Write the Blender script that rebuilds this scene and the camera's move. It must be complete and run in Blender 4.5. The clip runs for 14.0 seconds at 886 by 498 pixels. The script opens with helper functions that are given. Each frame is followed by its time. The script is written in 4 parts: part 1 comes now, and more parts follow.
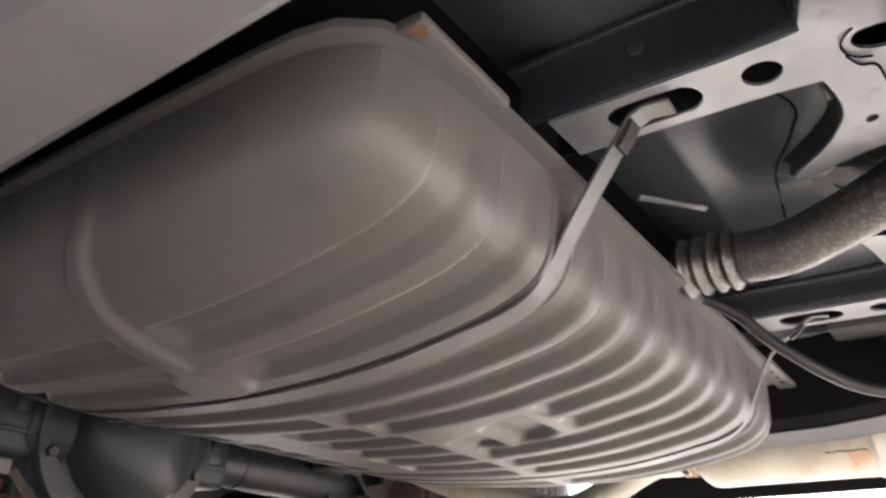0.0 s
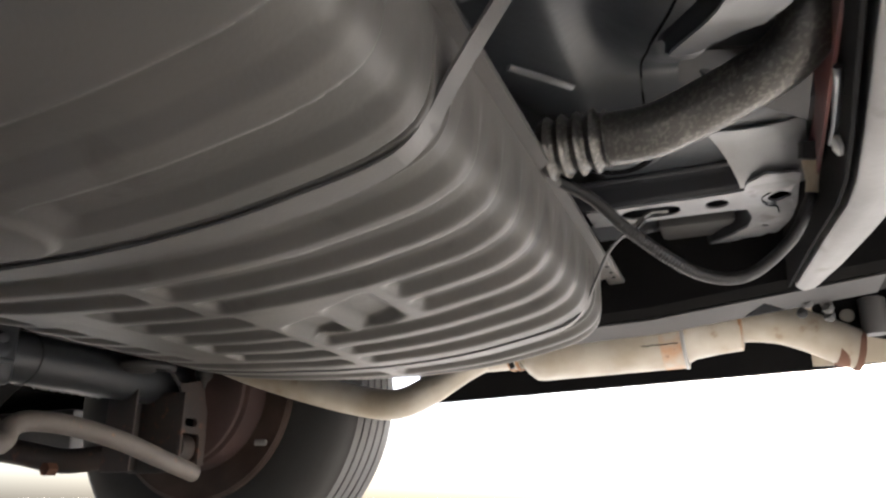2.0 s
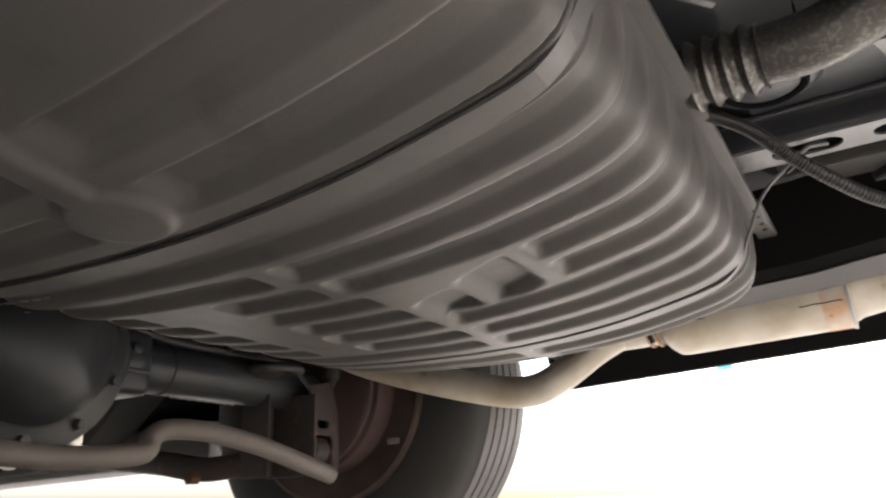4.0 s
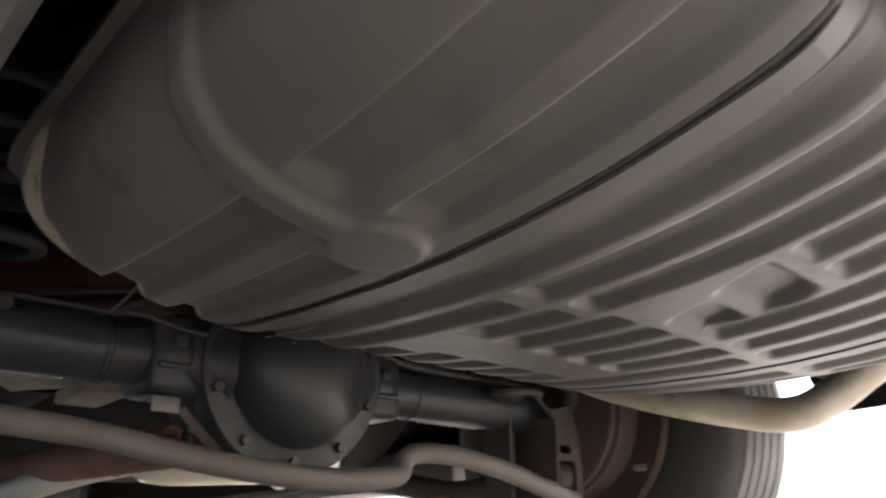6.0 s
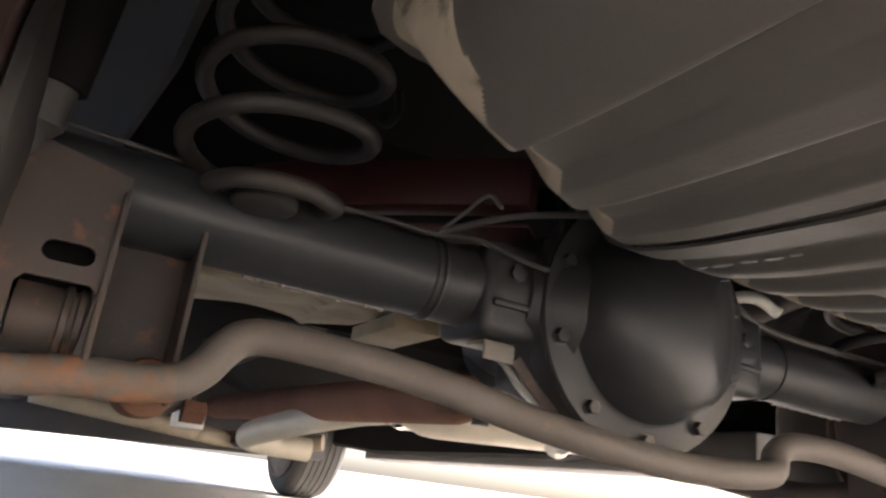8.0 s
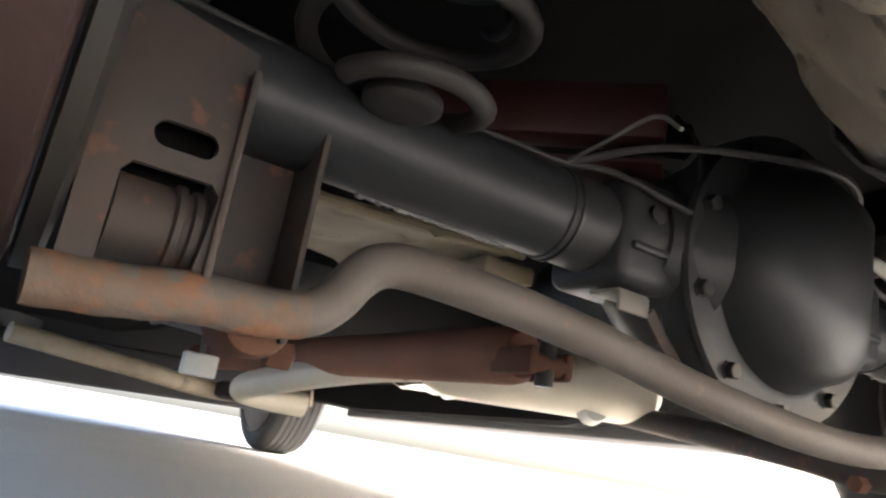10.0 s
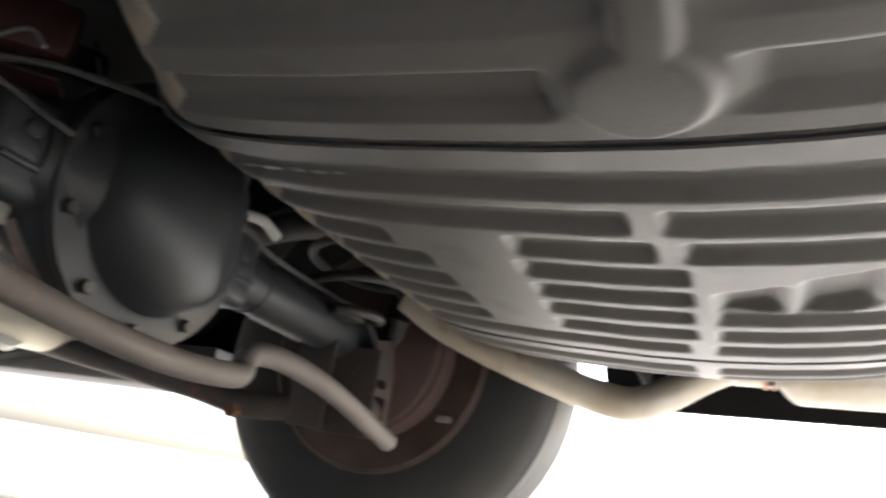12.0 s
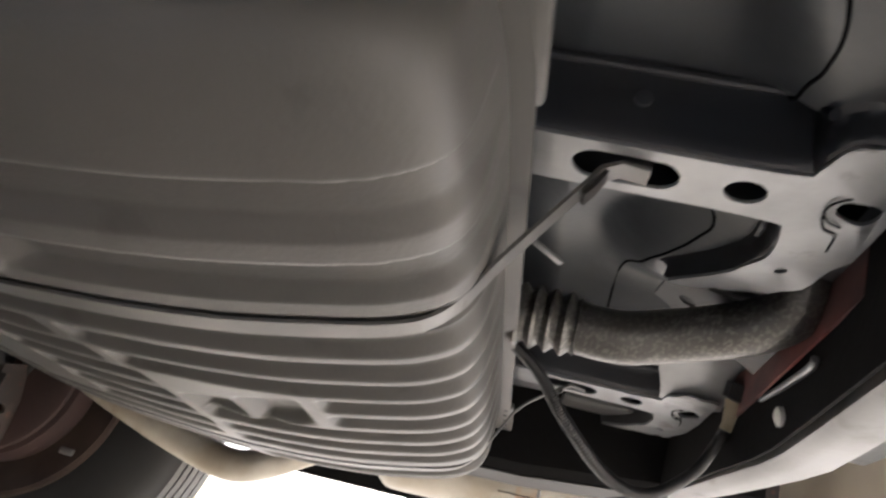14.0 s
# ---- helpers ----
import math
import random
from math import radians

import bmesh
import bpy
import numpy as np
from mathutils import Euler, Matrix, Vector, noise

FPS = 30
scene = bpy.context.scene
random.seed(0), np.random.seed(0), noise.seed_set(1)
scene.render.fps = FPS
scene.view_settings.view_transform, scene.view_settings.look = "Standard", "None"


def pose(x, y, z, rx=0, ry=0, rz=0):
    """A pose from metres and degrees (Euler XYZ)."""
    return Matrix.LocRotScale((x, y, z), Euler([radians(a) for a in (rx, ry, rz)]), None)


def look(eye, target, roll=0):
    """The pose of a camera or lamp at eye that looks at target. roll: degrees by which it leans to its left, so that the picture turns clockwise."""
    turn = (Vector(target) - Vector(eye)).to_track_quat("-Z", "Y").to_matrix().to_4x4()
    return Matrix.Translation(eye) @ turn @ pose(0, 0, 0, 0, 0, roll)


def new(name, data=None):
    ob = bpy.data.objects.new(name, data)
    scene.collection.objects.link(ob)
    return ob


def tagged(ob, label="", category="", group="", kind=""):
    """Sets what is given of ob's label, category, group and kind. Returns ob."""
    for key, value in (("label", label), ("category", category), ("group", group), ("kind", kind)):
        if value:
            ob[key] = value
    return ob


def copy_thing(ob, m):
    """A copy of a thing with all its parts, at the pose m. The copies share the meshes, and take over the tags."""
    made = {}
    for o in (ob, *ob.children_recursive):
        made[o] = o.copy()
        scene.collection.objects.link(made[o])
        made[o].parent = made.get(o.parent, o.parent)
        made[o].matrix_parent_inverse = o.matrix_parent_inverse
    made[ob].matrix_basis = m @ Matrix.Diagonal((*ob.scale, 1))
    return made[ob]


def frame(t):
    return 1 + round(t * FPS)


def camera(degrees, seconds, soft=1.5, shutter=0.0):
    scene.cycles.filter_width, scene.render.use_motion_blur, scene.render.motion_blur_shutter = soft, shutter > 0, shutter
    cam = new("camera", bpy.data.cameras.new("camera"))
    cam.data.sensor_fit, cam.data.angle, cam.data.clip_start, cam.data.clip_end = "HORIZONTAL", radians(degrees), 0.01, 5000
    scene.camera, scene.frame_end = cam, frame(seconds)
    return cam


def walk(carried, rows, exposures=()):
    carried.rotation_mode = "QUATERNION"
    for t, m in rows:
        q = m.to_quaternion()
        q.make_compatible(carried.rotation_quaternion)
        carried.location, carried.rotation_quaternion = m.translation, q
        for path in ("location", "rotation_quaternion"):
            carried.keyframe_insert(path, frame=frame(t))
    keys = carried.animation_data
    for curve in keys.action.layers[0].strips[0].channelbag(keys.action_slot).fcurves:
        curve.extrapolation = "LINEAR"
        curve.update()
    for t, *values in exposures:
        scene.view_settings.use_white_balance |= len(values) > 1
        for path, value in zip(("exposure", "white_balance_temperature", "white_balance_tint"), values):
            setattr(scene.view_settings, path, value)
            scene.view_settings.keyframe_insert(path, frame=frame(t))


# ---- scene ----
cam = camera(61.4, 14.0, soft=2.3, shutter=0.5)
PATH = [
    (0, (-0.628, -1.089, 0.158), (0.814, 0.013, 0.998), 2.5),
    (0.5, (-0.629, -1.082, 0.147), (0.93, -0.108, 0.934), 1.2),
    (1, (-0.623, -1.08, 0.144), (1.02, -0.21, 0.882), 0.7),
    (1.5, (-0.611, -1.061, 0.145), (1.102, -0.288, 0.829), 0.2),
    (2, (-0.578, -1.024, 0.146), (1.176, -0.299, 0.778), 0.0),
    (2.2, (-0.563, -1.004, 0.15), (1.198, -0.284, 0.765), -0.1),
    (4.3, (-0.527, -0.968, 0.132), (1.067, 0.046, 0.788), -3.3),
    (4.5, (-0.533, -0.971, 0.132), (1.038, 0.071, 0.8), -3.6),
    (5, (-0.528, -0.963, 0.135), (0.932, 0.205, 0.848), -3.2),
    (5.5, (-0.528, -0.957, 0.136), (0.824, 0.327, 0.861), -2.2),
    (6, (-0.524, -0.939, 0.136), (0.714, 0.459, 0.852), -0.5),
    (6.5, (-0.513, -0.86, 0.154), (0.586, 0.662, 0.844), 1.8),
    (7, (-0.525, -0.76, 0.167), (0.449, 0.856, 0.831), 4.2),
    (7.5, (-0.534, -0.689, 0.166), (0.337, 0.999, 0.793), 6.4),
    (8, (-0.534, -0.655, 0.16), (0.262, 1.081, 0.753), 7.8),
    (8.2, (-0.536, -0.642, 0.159), (0.24, 1.106, 0.744), 8.0),
    (10.3, (-0.612, -0.481, 0.14), (0.375, 1.181, 0.651), 11.0),
    (10.5, (-0.602, -0.49, 0.143), (0.472, 1.115, 0.662), 11.1),
    (11, (-0.596, -0.511, 0.136), (0.726, 0.885, 0.687), 11.1),
    (11.5, (-0.575, -0.56, 0.136), (0.977, 0.562, 0.712), 10.7),
    (12, (-0.565, -0.635, 0.122), (1.159, 0.167, 0.74), 10.0),
    (12.2, (-0.564, -0.665, 0.131), (1.196, 0.045, 0.761), 10.9),
    (12.4, (-0.555, -0.698, 0.15), (1.243, -0.101, 0.79), 11.4),
    (12.6, (-0.557, -0.775, 0.17), (1.279, -0.322, 0.823), 11.1),
    (12.8, (-0.553, -0.815, 0.176), (1.295, -0.425, 0.834), 12.2),
    (13, (-0.547, -0.861, 0.179), (1.309, -0.499, 0.831), 13.5),
    (13.3, (-0.576, -0.886, 0.192), (1.265, -0.554, 0.898), 15.3),
    (13.5, (-0.581, -0.89, 0.206), (1.256, -0.556, 0.921), 16.3),
    (13.7, (-0.589, -0.897, 0.21), (1.23, -0.533, 0.955), 17.1),
    (14, (-0.603, -0.92, 0.216), (1.194, -0.551, 1.012), 17.0),
]
LIGHT = [(0, 3.23, 6030, 12), (0.5, 3.01, 6180, 11), (1.5, 2.78, 5970, 9), (2, 2.5, 6020, 10), (4.3, 2.45, 6180, 11), (5, 2.51, 6180, 11), (6, 2.67, 6270, 12), (6.5, 2.83, 6500, 14), (7, 3.01, 6650, 15), (7.5, 3.19, 6700, 15), (8.2, 3.36, 6570, 15), (10.3, 3.51, 6220, 10), (11.2, 3.41, 6170, 9), (12, 3.11, 5920, 8), (13, 2.51, 5970, 10), (13.5, 2.54, 6010, 11), (14, 2.55, 6120, 11)]
walk(cam, [(t, look(eye, target, roll)) for t, eye, target, roll in PATH], exposures=LIGHT)

# ---- light ----
world = bpy.data.worlds.new("world")
scene.world = world
world.use_nodes = True
wn = world.node_tree.nodes
sky = wn.new("ShaderNodeTexSky")
sky.sky_type, sky.sun_disc = "NISHITA", False
SUN_EL, SUN_AZ = 32.0, 112.0          # degrees above the ground; clockwise from straight ahead
sky.sun_elevation, sky.sun_rotation = radians(SUN_EL), radians(SUN_AZ)
sky.air_density, sky.dust_density, sky.ozone_density = 0.8, 3.5, 0.6
wn["Background"].inputs["Strength"].default_value = 0.13
world.node_tree.links.new(sky.outputs[0], wn["Background"].inputs["Color"])
sun = new("sun", bpy.data.lights.new("sun", "SUN"))
sun.data.energy, sun.data.angle, sun.data.color = 2.2, radians(20.0), (1.0, 0.97, 0.93)
sx, sy = math.sin(radians(SUN_AZ)) * math.cos(radians(SUN_EL)), math.cos(radians(SUN_AZ)) * math.cos(radians(SUN_EL))
sun.matrix_world = look((sx * 20, sy * 20, math.sin(radians(SUN_EL)) * 20), (0, 0, 0))


# ---- materials ----
def material(name, color, rough=0.6, metal=0.0, second=None, scale=8.0, amount=0.5, bump=0.1, bump_scale=200.0, third=None,
             third_scale=30.0, third_at=0.62, stretch=(1, 1, 1), gloss=0.5):
    """A painted or worn surface: large patches of a second tone, small spots of a third, grain and a varied gloss."""
    m = bpy.data.materials.new(name)
    m.use_nodes = True
    nt = m.node_tree
    n, link = nt.nodes, nt.links.new
    bsdf = n["Principled BSDF"]
    bsdf.inputs["Metallic"].default_value = metal
    bsdf.inputs["Specular IOR Level"].default_value = gloss
    geo = n.new("ShaderNodeTexCoord")
    mp = n.new("ShaderNodeMapping")
    mp.inputs["Scale"].default_value = stretch
    link(geo.outputs["Object"], mp.inputs["Vector"])
    big = n.new("ShaderNodeTexNoise")
    big.inputs["Scale"].default_value, big.inputs["Detail"].default_value = scale, 6
    link(mp.outputs[0], big.inputs["Vector"])
    ramp = n.new("ShaderNodeValToRGB")
    ramp.color_ramp.elements[0].position, ramp.color_ramp.elements[1].position = 0.35, 0.68
    link(big.outputs["Fac"], ramp.inputs[0])
    mix = n.new("ShaderNodeMix")
    mix.data_type = "RGBA"
    mix.inputs["A"].default_value = (*color, 1)
    mix.inputs["B"].default_value = (*(second or tuple(c * 0.7 for c in color)), 1)
    sc = n.new("ShaderNodeMath")
    sc.operation = "MULTIPLY"
    sc.inputs[1].default_value = amount
    link(ramp.outputs[0], sc.inputs[0])
    link(sc.outputs[0], mix.inputs["Factor"])
    out = mix.outputs["Result"]
    if third:
        sp = n.new("ShaderNodeTexNoise")
        sp.inputs["Scale"].default_value, sp.inputs["Detail"].default_value = third_scale, 8
        link(mp.outputs[0], sp.inputs["Vector"])
        r2 = n.new("ShaderNodeValToRGB")
        r2.color_ramp.elements[0].position, r2.color_ramp.elements[1].position = third_at, third_at + 0.1
        link(sp.outputs["Fac"], r2.inputs[0])
        m2 = n.new("ShaderNodeMix")
        m2.data_type = "RGBA"
        link(r2.outputs[0], m2.inputs["Factor"])
        link(out, m2.inputs["A"])
        m2.inputs["B"].default_value = (*third, 1)
        out = m2.outputs["Result"]
    link(out, bsdf.inputs["Base Color"])
    fine = n.new("ShaderNodeTexNoise")
    fine.inputs["Scale"].default_value, fine.inputs["Detail"].default_value = bump_scale, 4
    link(mp.outputs[0], fine.inputs["Vector"])
    rr = n.new("ShaderNodeMapRange")
    rr.inputs["To Min"].default_value, rr.inputs["To Max"].default_value = max(rough - 0.1, 0.05), min(rough + 0.12, 1)
    link(big.outputs["Fac"], rr.inputs[0])
    link(rr.outputs[0], bsdf.inputs["Roughness"])
    if bump:
        b = n.new("ShaderNodeBump")
        b.inputs["Strength"].default_value, b.inputs["Distance"].default_value = bump, 0.002
        link(fine.outputs["Fac"], b.inputs["Height"])
        link(b.outputs[0], bsdf.inputs["Normal"])
    return m


TANK = material("tank_paint", (0.102, 0.097, 0.092), 0.44, 0.08, (0.080, 0.079, 0.074), 5, 0.95, 0.12, 260, (0.068, 0.064, 0.060), 16, 0.60, gloss=0.4)
STRAP = material("strap_steel", (0.120, 0.117, 0.112), 0.44, 0.4, (0.09, 0.09, 0.09), 12, 0.6, 0.08, 300)
AXLE = material("axle_black_paint", (0.022, 0.025, 0.028), 0.40, 0.0, (0.032, 0.032, 0.032), 9, 0.7, 0.12, 180, gloss=0.32)
BRACKET = material("dusty_bracket_steel", (0.039, 0.0352, 0.033), 0.62, 0.0, (0.064, 0.044, 0.0355), 14, 0.8, 0.2, 160, (0.115, 0.058, 0.038), 55, 0.60)
SWAY = material("sway_bar_steel", (0.122, 0.108, 0.098), 0.62, 0.0, (0.094, 0.079, 0.070), 12, 0.7, 0.3, 160, (0.20, 0.115, 0.078), 70, 0.64)
BAREND = material("rusting_bar_end", (0.1408, 0.1248, 0.1120), 0.75, 0.0, (0.1600, 0.0992, 0.0672), 30, 0.9, 0.6, 120, (0.22, 0.112, 0.066), 34, 0.50)
RUST = material("rust", (0.1264, 0.0576, 0.0320), 0.8, 0.0, (0.0864, 0.0400, 0.0256), 14, 0.8, 0.2, 200)
SHAFT = material("shaft_rust", (0.24, 0.105, 0.06), 0.7, 0.0, (0.17, 0.08, 0.05), 6, 0.8, 0.12, 200)
EXHAUST = material("aluminised_exhaust", (0.36, 0.335, 0.29), 0.45, 0.3, (0.25, 0.215, 0.165), 13, 1.0, 0.16, 140, (0.19, 0.135, 0.09), 26, 0.645)
# paler than the rear exhaust: light from sunlit ground put into the colour
ALUM = material("pale_lit_muffler_skin", (0.68, 0.64, 0.54), 0.5, 0.15, (0.56, 0.51, 0.41), 5, 0.7, 0.05)
SCORCH = material("scorched_exhaust", (0.35, 0.32, 0.27), 0.5, 0.25, (0.36, 0.16, 0.055), 24, 1.0, 0.15, 160, (0.16, 0.09, 0.055), 60, 0.6)
WELD = material("scorched_weld", (0.30, 0.16, 0.07), 0.6, 0.3, (0.16, 0.09, 0.05), 60, 0.9, 0.3, 120)
RUBBER = material("tyre_rubber", (0.0240, 0.0240, 0.0240), 0.75, 0.0, (0.025, 0.024, 0.023), 10, 0.7, 0.15, 200)
HOSE = material("black_hose", (0.013, 0.013, 0.014), 0.42, 0.0, (0.022, 0.022, 0.022), 20, 0.5, 0.05)
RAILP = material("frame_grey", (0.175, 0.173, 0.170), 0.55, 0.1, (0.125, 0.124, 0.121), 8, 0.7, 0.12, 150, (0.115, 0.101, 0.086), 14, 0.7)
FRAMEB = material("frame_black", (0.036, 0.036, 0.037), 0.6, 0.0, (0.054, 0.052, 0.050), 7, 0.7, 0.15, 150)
REDP = material("red_body_paint", (0.20, 0.055, 0.048), 0.5, 0.0, (0.075, 0.04, 0.038), 13, 1.0, 0.2, 90, (0.045, 0.04, 0.04), 20, 0.58)
MAROON = material("maroon_underbody", (0.050, 0.012, 0.012), 0.55, 0.0, (0.043, 0.012, 0.012), 8, 0.7, 0.06)
ZINC = material("filler_pipe_zinc", (0.14, 0.136, 0.128), 0.35, 0.75, (0.085, 0.082, 0.077), 12, 0.9, 0.35, 130, (0.175, 0.168, 0.155), 260, 0.5)
BEAM = material("bumper_beam_metal", (0.180, 0.178, 0.178), 0.45, 0.3, (0.135, 0.133, 0.130), 7, 0.9, 0.15, 120, (0.095, 0.088, 0.080), 16, 0.64)
BRACKET2 = material("pale_bracket_steel", (0.20, 0.19, 0.165), 0.55, 0.2, (0.13, 0.12, 0.105), 12, 0.8, 0.12, 140, (0.11, 0.065, 0.045), 20, 0.62)
BUMPER = material("bumper_plastic", (0.42, 0.37, 0.29), 0.6, 0.0, (0.32, 0.275, 0.215), 6, 0.8, 0.1, 120, (0.2, 0.15, 0.11), 15, 0.68)
SPRING = material("spring_black", (0.016, 0.0155, 0.015), 0.6, 0.0, (0.03, 0.026, 0.022), 12, 0.7, 0.15, 160)
CREAM = material("cream_heat_shield", (0.40, 0.345, 0.25), 0.6, 0.0, (0.27, 0.225, 0.16), 9, 0.9, 0.2, 90, (0.16, 0.13, 0.10), 15, 0.64)
FOIL = material("crumpled_foil", (0.62, 0.62, 0.6), 0.35, 0.7, (0.45, 0.45, 0.44), 12, 0.6, 0.8, 30)
WHITE = material("white_plastic", (0.75, 0.76, 0.72), 0.5, 0.0, (0.62, 0.63, 0.6), 12, 0.6, 0.03)
PAN = material("boot_pan_grey", (0.054, 0.060, 0.066), 0.36, 0.0, (0.036, 0.040, 0.044), 7, 0.9, 0.2, 90, (0.026, 0.028, 0.030), 11, 0.66, gloss=0.6)
WEAR = material("worn_plate_grey", (0.30, 0.305, 0.315), 0.36, 0.4, (0.18, 0.183, 0.19), 12, 0.95, 0.45, 45, (0.10, 0.095, 0.092), 26, 0.64)
RODM = material("stay_rod_steel", (0.26, 0.265, 0.27), 0.35, 0.8, (0.3, 0.3, 0.3), 20, 0.6, 0.05)
BOLT = material("bolt_steel", (0.050, 0.050, 0.050), 0.45, 0.5, (0.036, 0.032, 0.029), 40, 0.6, 0.05)
DRUM = material("brake_drum_rust", (0.032, 0.018, 0.016), 0.75, 0.0, (0.055, 0.028, 0.025), 10, 0.8, 0.2, 120)
RIM = material("wheel_rim", (0.42, 0.36, 0.28), 0.5, 0.3, (0.30, 0.25, 0.2), 9, 0.6, 0.06)
CONCRETE = material("concrete", (0.60, 0.555, 0.485), 0.85, 0.0, (0.53, 0.49, 0.425), 1.2, 0.8, 0.3, 60, (0.45, 0.415, 0.36), 3, 0.66)
BODY = material("body_paint", (0.202, 0.036, 0.032), 0.35, 0.0, (0.180, 0.032, 0.029), 3, 0.5, 0.0)
# darker than tar undercoat, so shade under the body is partly in the colour
UNDERCOAT = material("undercoat_shade_black", (0.0055, 0.0055, 0.006), 0.85, 0.0, (0.009, 0.0085, 0.008), 6, 0.7, 0.3, 120, gloss=0.08)
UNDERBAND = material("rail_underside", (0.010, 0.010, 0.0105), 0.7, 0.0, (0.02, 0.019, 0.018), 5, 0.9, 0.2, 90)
GLOSSBLK = material("glossy_black", (0.022, 0.025, 0.031), 0.34, 0.0, (0.03, 0.03, 0.032), 9, 0.8, 0.3, 60, gloss=0.6)
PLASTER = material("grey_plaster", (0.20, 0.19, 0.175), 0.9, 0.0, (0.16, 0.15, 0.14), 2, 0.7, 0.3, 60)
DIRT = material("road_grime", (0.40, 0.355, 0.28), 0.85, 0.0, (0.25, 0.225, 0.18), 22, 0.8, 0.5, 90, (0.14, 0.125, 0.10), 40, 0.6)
LIP = material("rusty_rim_lip", (0.075, 0.052, 0.042), 0.65, 0.1, (0.04, 0.026, 0.021), 14, 0.9, 0.2, 120)
DARKRIM = material("wheel_inside", (0.018, 0.014, 0.012), 0.7, 0.1, (0.04, 0.022, 0.016), 9, 0.7, 0.15)
# near black: painted-in shade of hollows, also sealer, ring and cracks
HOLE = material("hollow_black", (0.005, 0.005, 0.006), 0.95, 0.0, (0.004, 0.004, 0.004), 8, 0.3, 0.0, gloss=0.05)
TEAL = material("teal_paint", (0.22, 0.62, 0.58), 0.6, 0.0, None, 8, 0.3, 0.0)


# ---- mesh helpers ----
def mesh_object(name, verts, faces, mat, parent=None, smooth=True, label=""):
    me = bpy.data.meshes.new(name)
    me.from_pydata([tuple(v) for v in verts], [], faces)
    bm = bmesh.new()
    bm.from_mesh(me)
    bmesh.ops.recalc_face_normals(bm, faces=bm.faces)
    bm.to_mesh(me)
    bm.free()
    return finish(name, me, mat, parent, smooth, label)


def finish(name, me, mat, parent=None, smooth=True, label=""):
    me.materials.append(mat)
    if smooth:
        me.shade_smooth()
        me.set_sharp_from_angle(angle=radians(38))
    ob = new(name, me)
    if parent:
        ob.parent = parent
    if label:
        ob["label"] = label
    return ob


def part(name, bm, mat, parent=None, label="", smooth=True):
    me = bpy.data.meshes.new(name)
    bmesh.ops.recalc_face_normals(bm, faces=bm.faces)
    bm.to_mesh(me)
    bm.free()
    return finish(name, me, mat, parent, smooth, label)


def thing(name, label, category, group="", kind=""):
    return tagged(new(name), label, category, group, kind)


def settle(g, place):
    """Sets a thing, built square to the axes, at its slightly turned place."""
    g.matrix_world = place
    return g


def curve_points(pts, per=8):
    """A smooth line through the given points."""
    p = [Vector(q) for q in pts]
    p = [p[0] * 2 - p[1]] + p + [p[-1] * 2 - p[-2]]
    out = []
    for i in range(1, len(p) - 2):
        a, b, c, d = p[i - 1:i + 3]
        for k in range(per):
            t = k / per
            out.append(0.5 * (2 * b + (c - a) * t + (2 * a - 5 * b + 4 * c - d) * t * t + (3 * b - a - 3 * c + d) * t ** 3))
    out.append(p[-2])
    return out


def sweep_bm(pts, radius, seg=20, caps=True, squash=1.0):
    """A tube along the points; radius is a number or a function of the place along it, 0 to 1."""
    bm = bmesh.new()
    n = len(pts)
    up = Vector((0.13, 0.07, 1)).normalized()
    rings = []
    for i, q in enumerate(pts):
        d = (pts[min(i + 1, n - 1)] - pts[max(i - 1, 0)]).normalized()
        side = d.cross(up)
        if side.length < 0.05:
            side = d.cross(Vector((1, 0, 0)))
        side.normalize()
        up = side.cross(d).normalized()
        r = radius(i / (n - 1)) if callable(radius) else radius
        rings.append([bm.verts.new(q + side * (math.cos(a) * r) + up * (math.sin(a) * r * squash))
                      for a in (2 * math.pi * k / seg for k in range(seg))])
    for a, b in zip(rings, rings[1:]):
        for k in range(seg):
            bm.faces.new((a[k], a[(k + 1) % seg], b[(k + 1) % seg], b[k]))
    if caps:
        bm.faces.new(rings[0])
        bm.faces.new(rings[-1])
    return bm


def tube(name, pts, radius, mat, parent=None, seg=20, per=8, smooth_path=True, caps=True, label="", squash=1.0):
    line = curve_points(pts, per) if smooth_path else [Vector(q) for q in pts]
    return part(name, sweep_bm(line, radius, seg, caps, squash), mat, parent, label)


def box_bm(lo, hi, bevel=0.004, segments=2):
    bm = bmesh.new()
    bmesh.ops.create_cube(bm, size=1)
    for v in bm.verts:
        v.co = Vector([lo[i] + (v.co[i] + 0.5) * (hi[i] - lo[i]) for i in range(3)])
    if bevel:
        bmesh.ops.bevel(bm, geom=list(bm.edges), offset=bevel, segments=segments, profile=0.5, affect="EDGES")
    return bm


def box(name, lo, hi, mat, parent=None, bevel=0.004, label=""):
    return part(name, box_bm(lo, hi, bevel), mat, parent, label)


def lathe_bm(profile, origin, axis, seg=48, caps=True):
    """Turns a profile of (along, radius) about an axis."""
    bm = bmesh.new()
    q = Vector(axis).to_track_quat("Z", "Y")
    o = Vector(origin)
    rings = [[bm.verts.new(o + q @ Vector((r * math.cos(2 * math.pi * k / seg), r * math.sin(2 * math.pi * k / seg), h)))
              for k in range(seg)] for h, r in profile]
    for a, b in zip(rings, rings[1:]):
        for k in range(seg):
            bm.faces.new((a[k], a[(k + 1) % seg], b[(k + 1) % seg], b[k]))
    if caps:
        for ring in (rings[0], rings[-1]):
            if (ring[0].co - ring[1].co).length > 1e-5:
                bm.faces.new(ring)
    bmesh.ops.remove_doubles(bm, verts=bm.verts, dist=1e-6)
    return bm


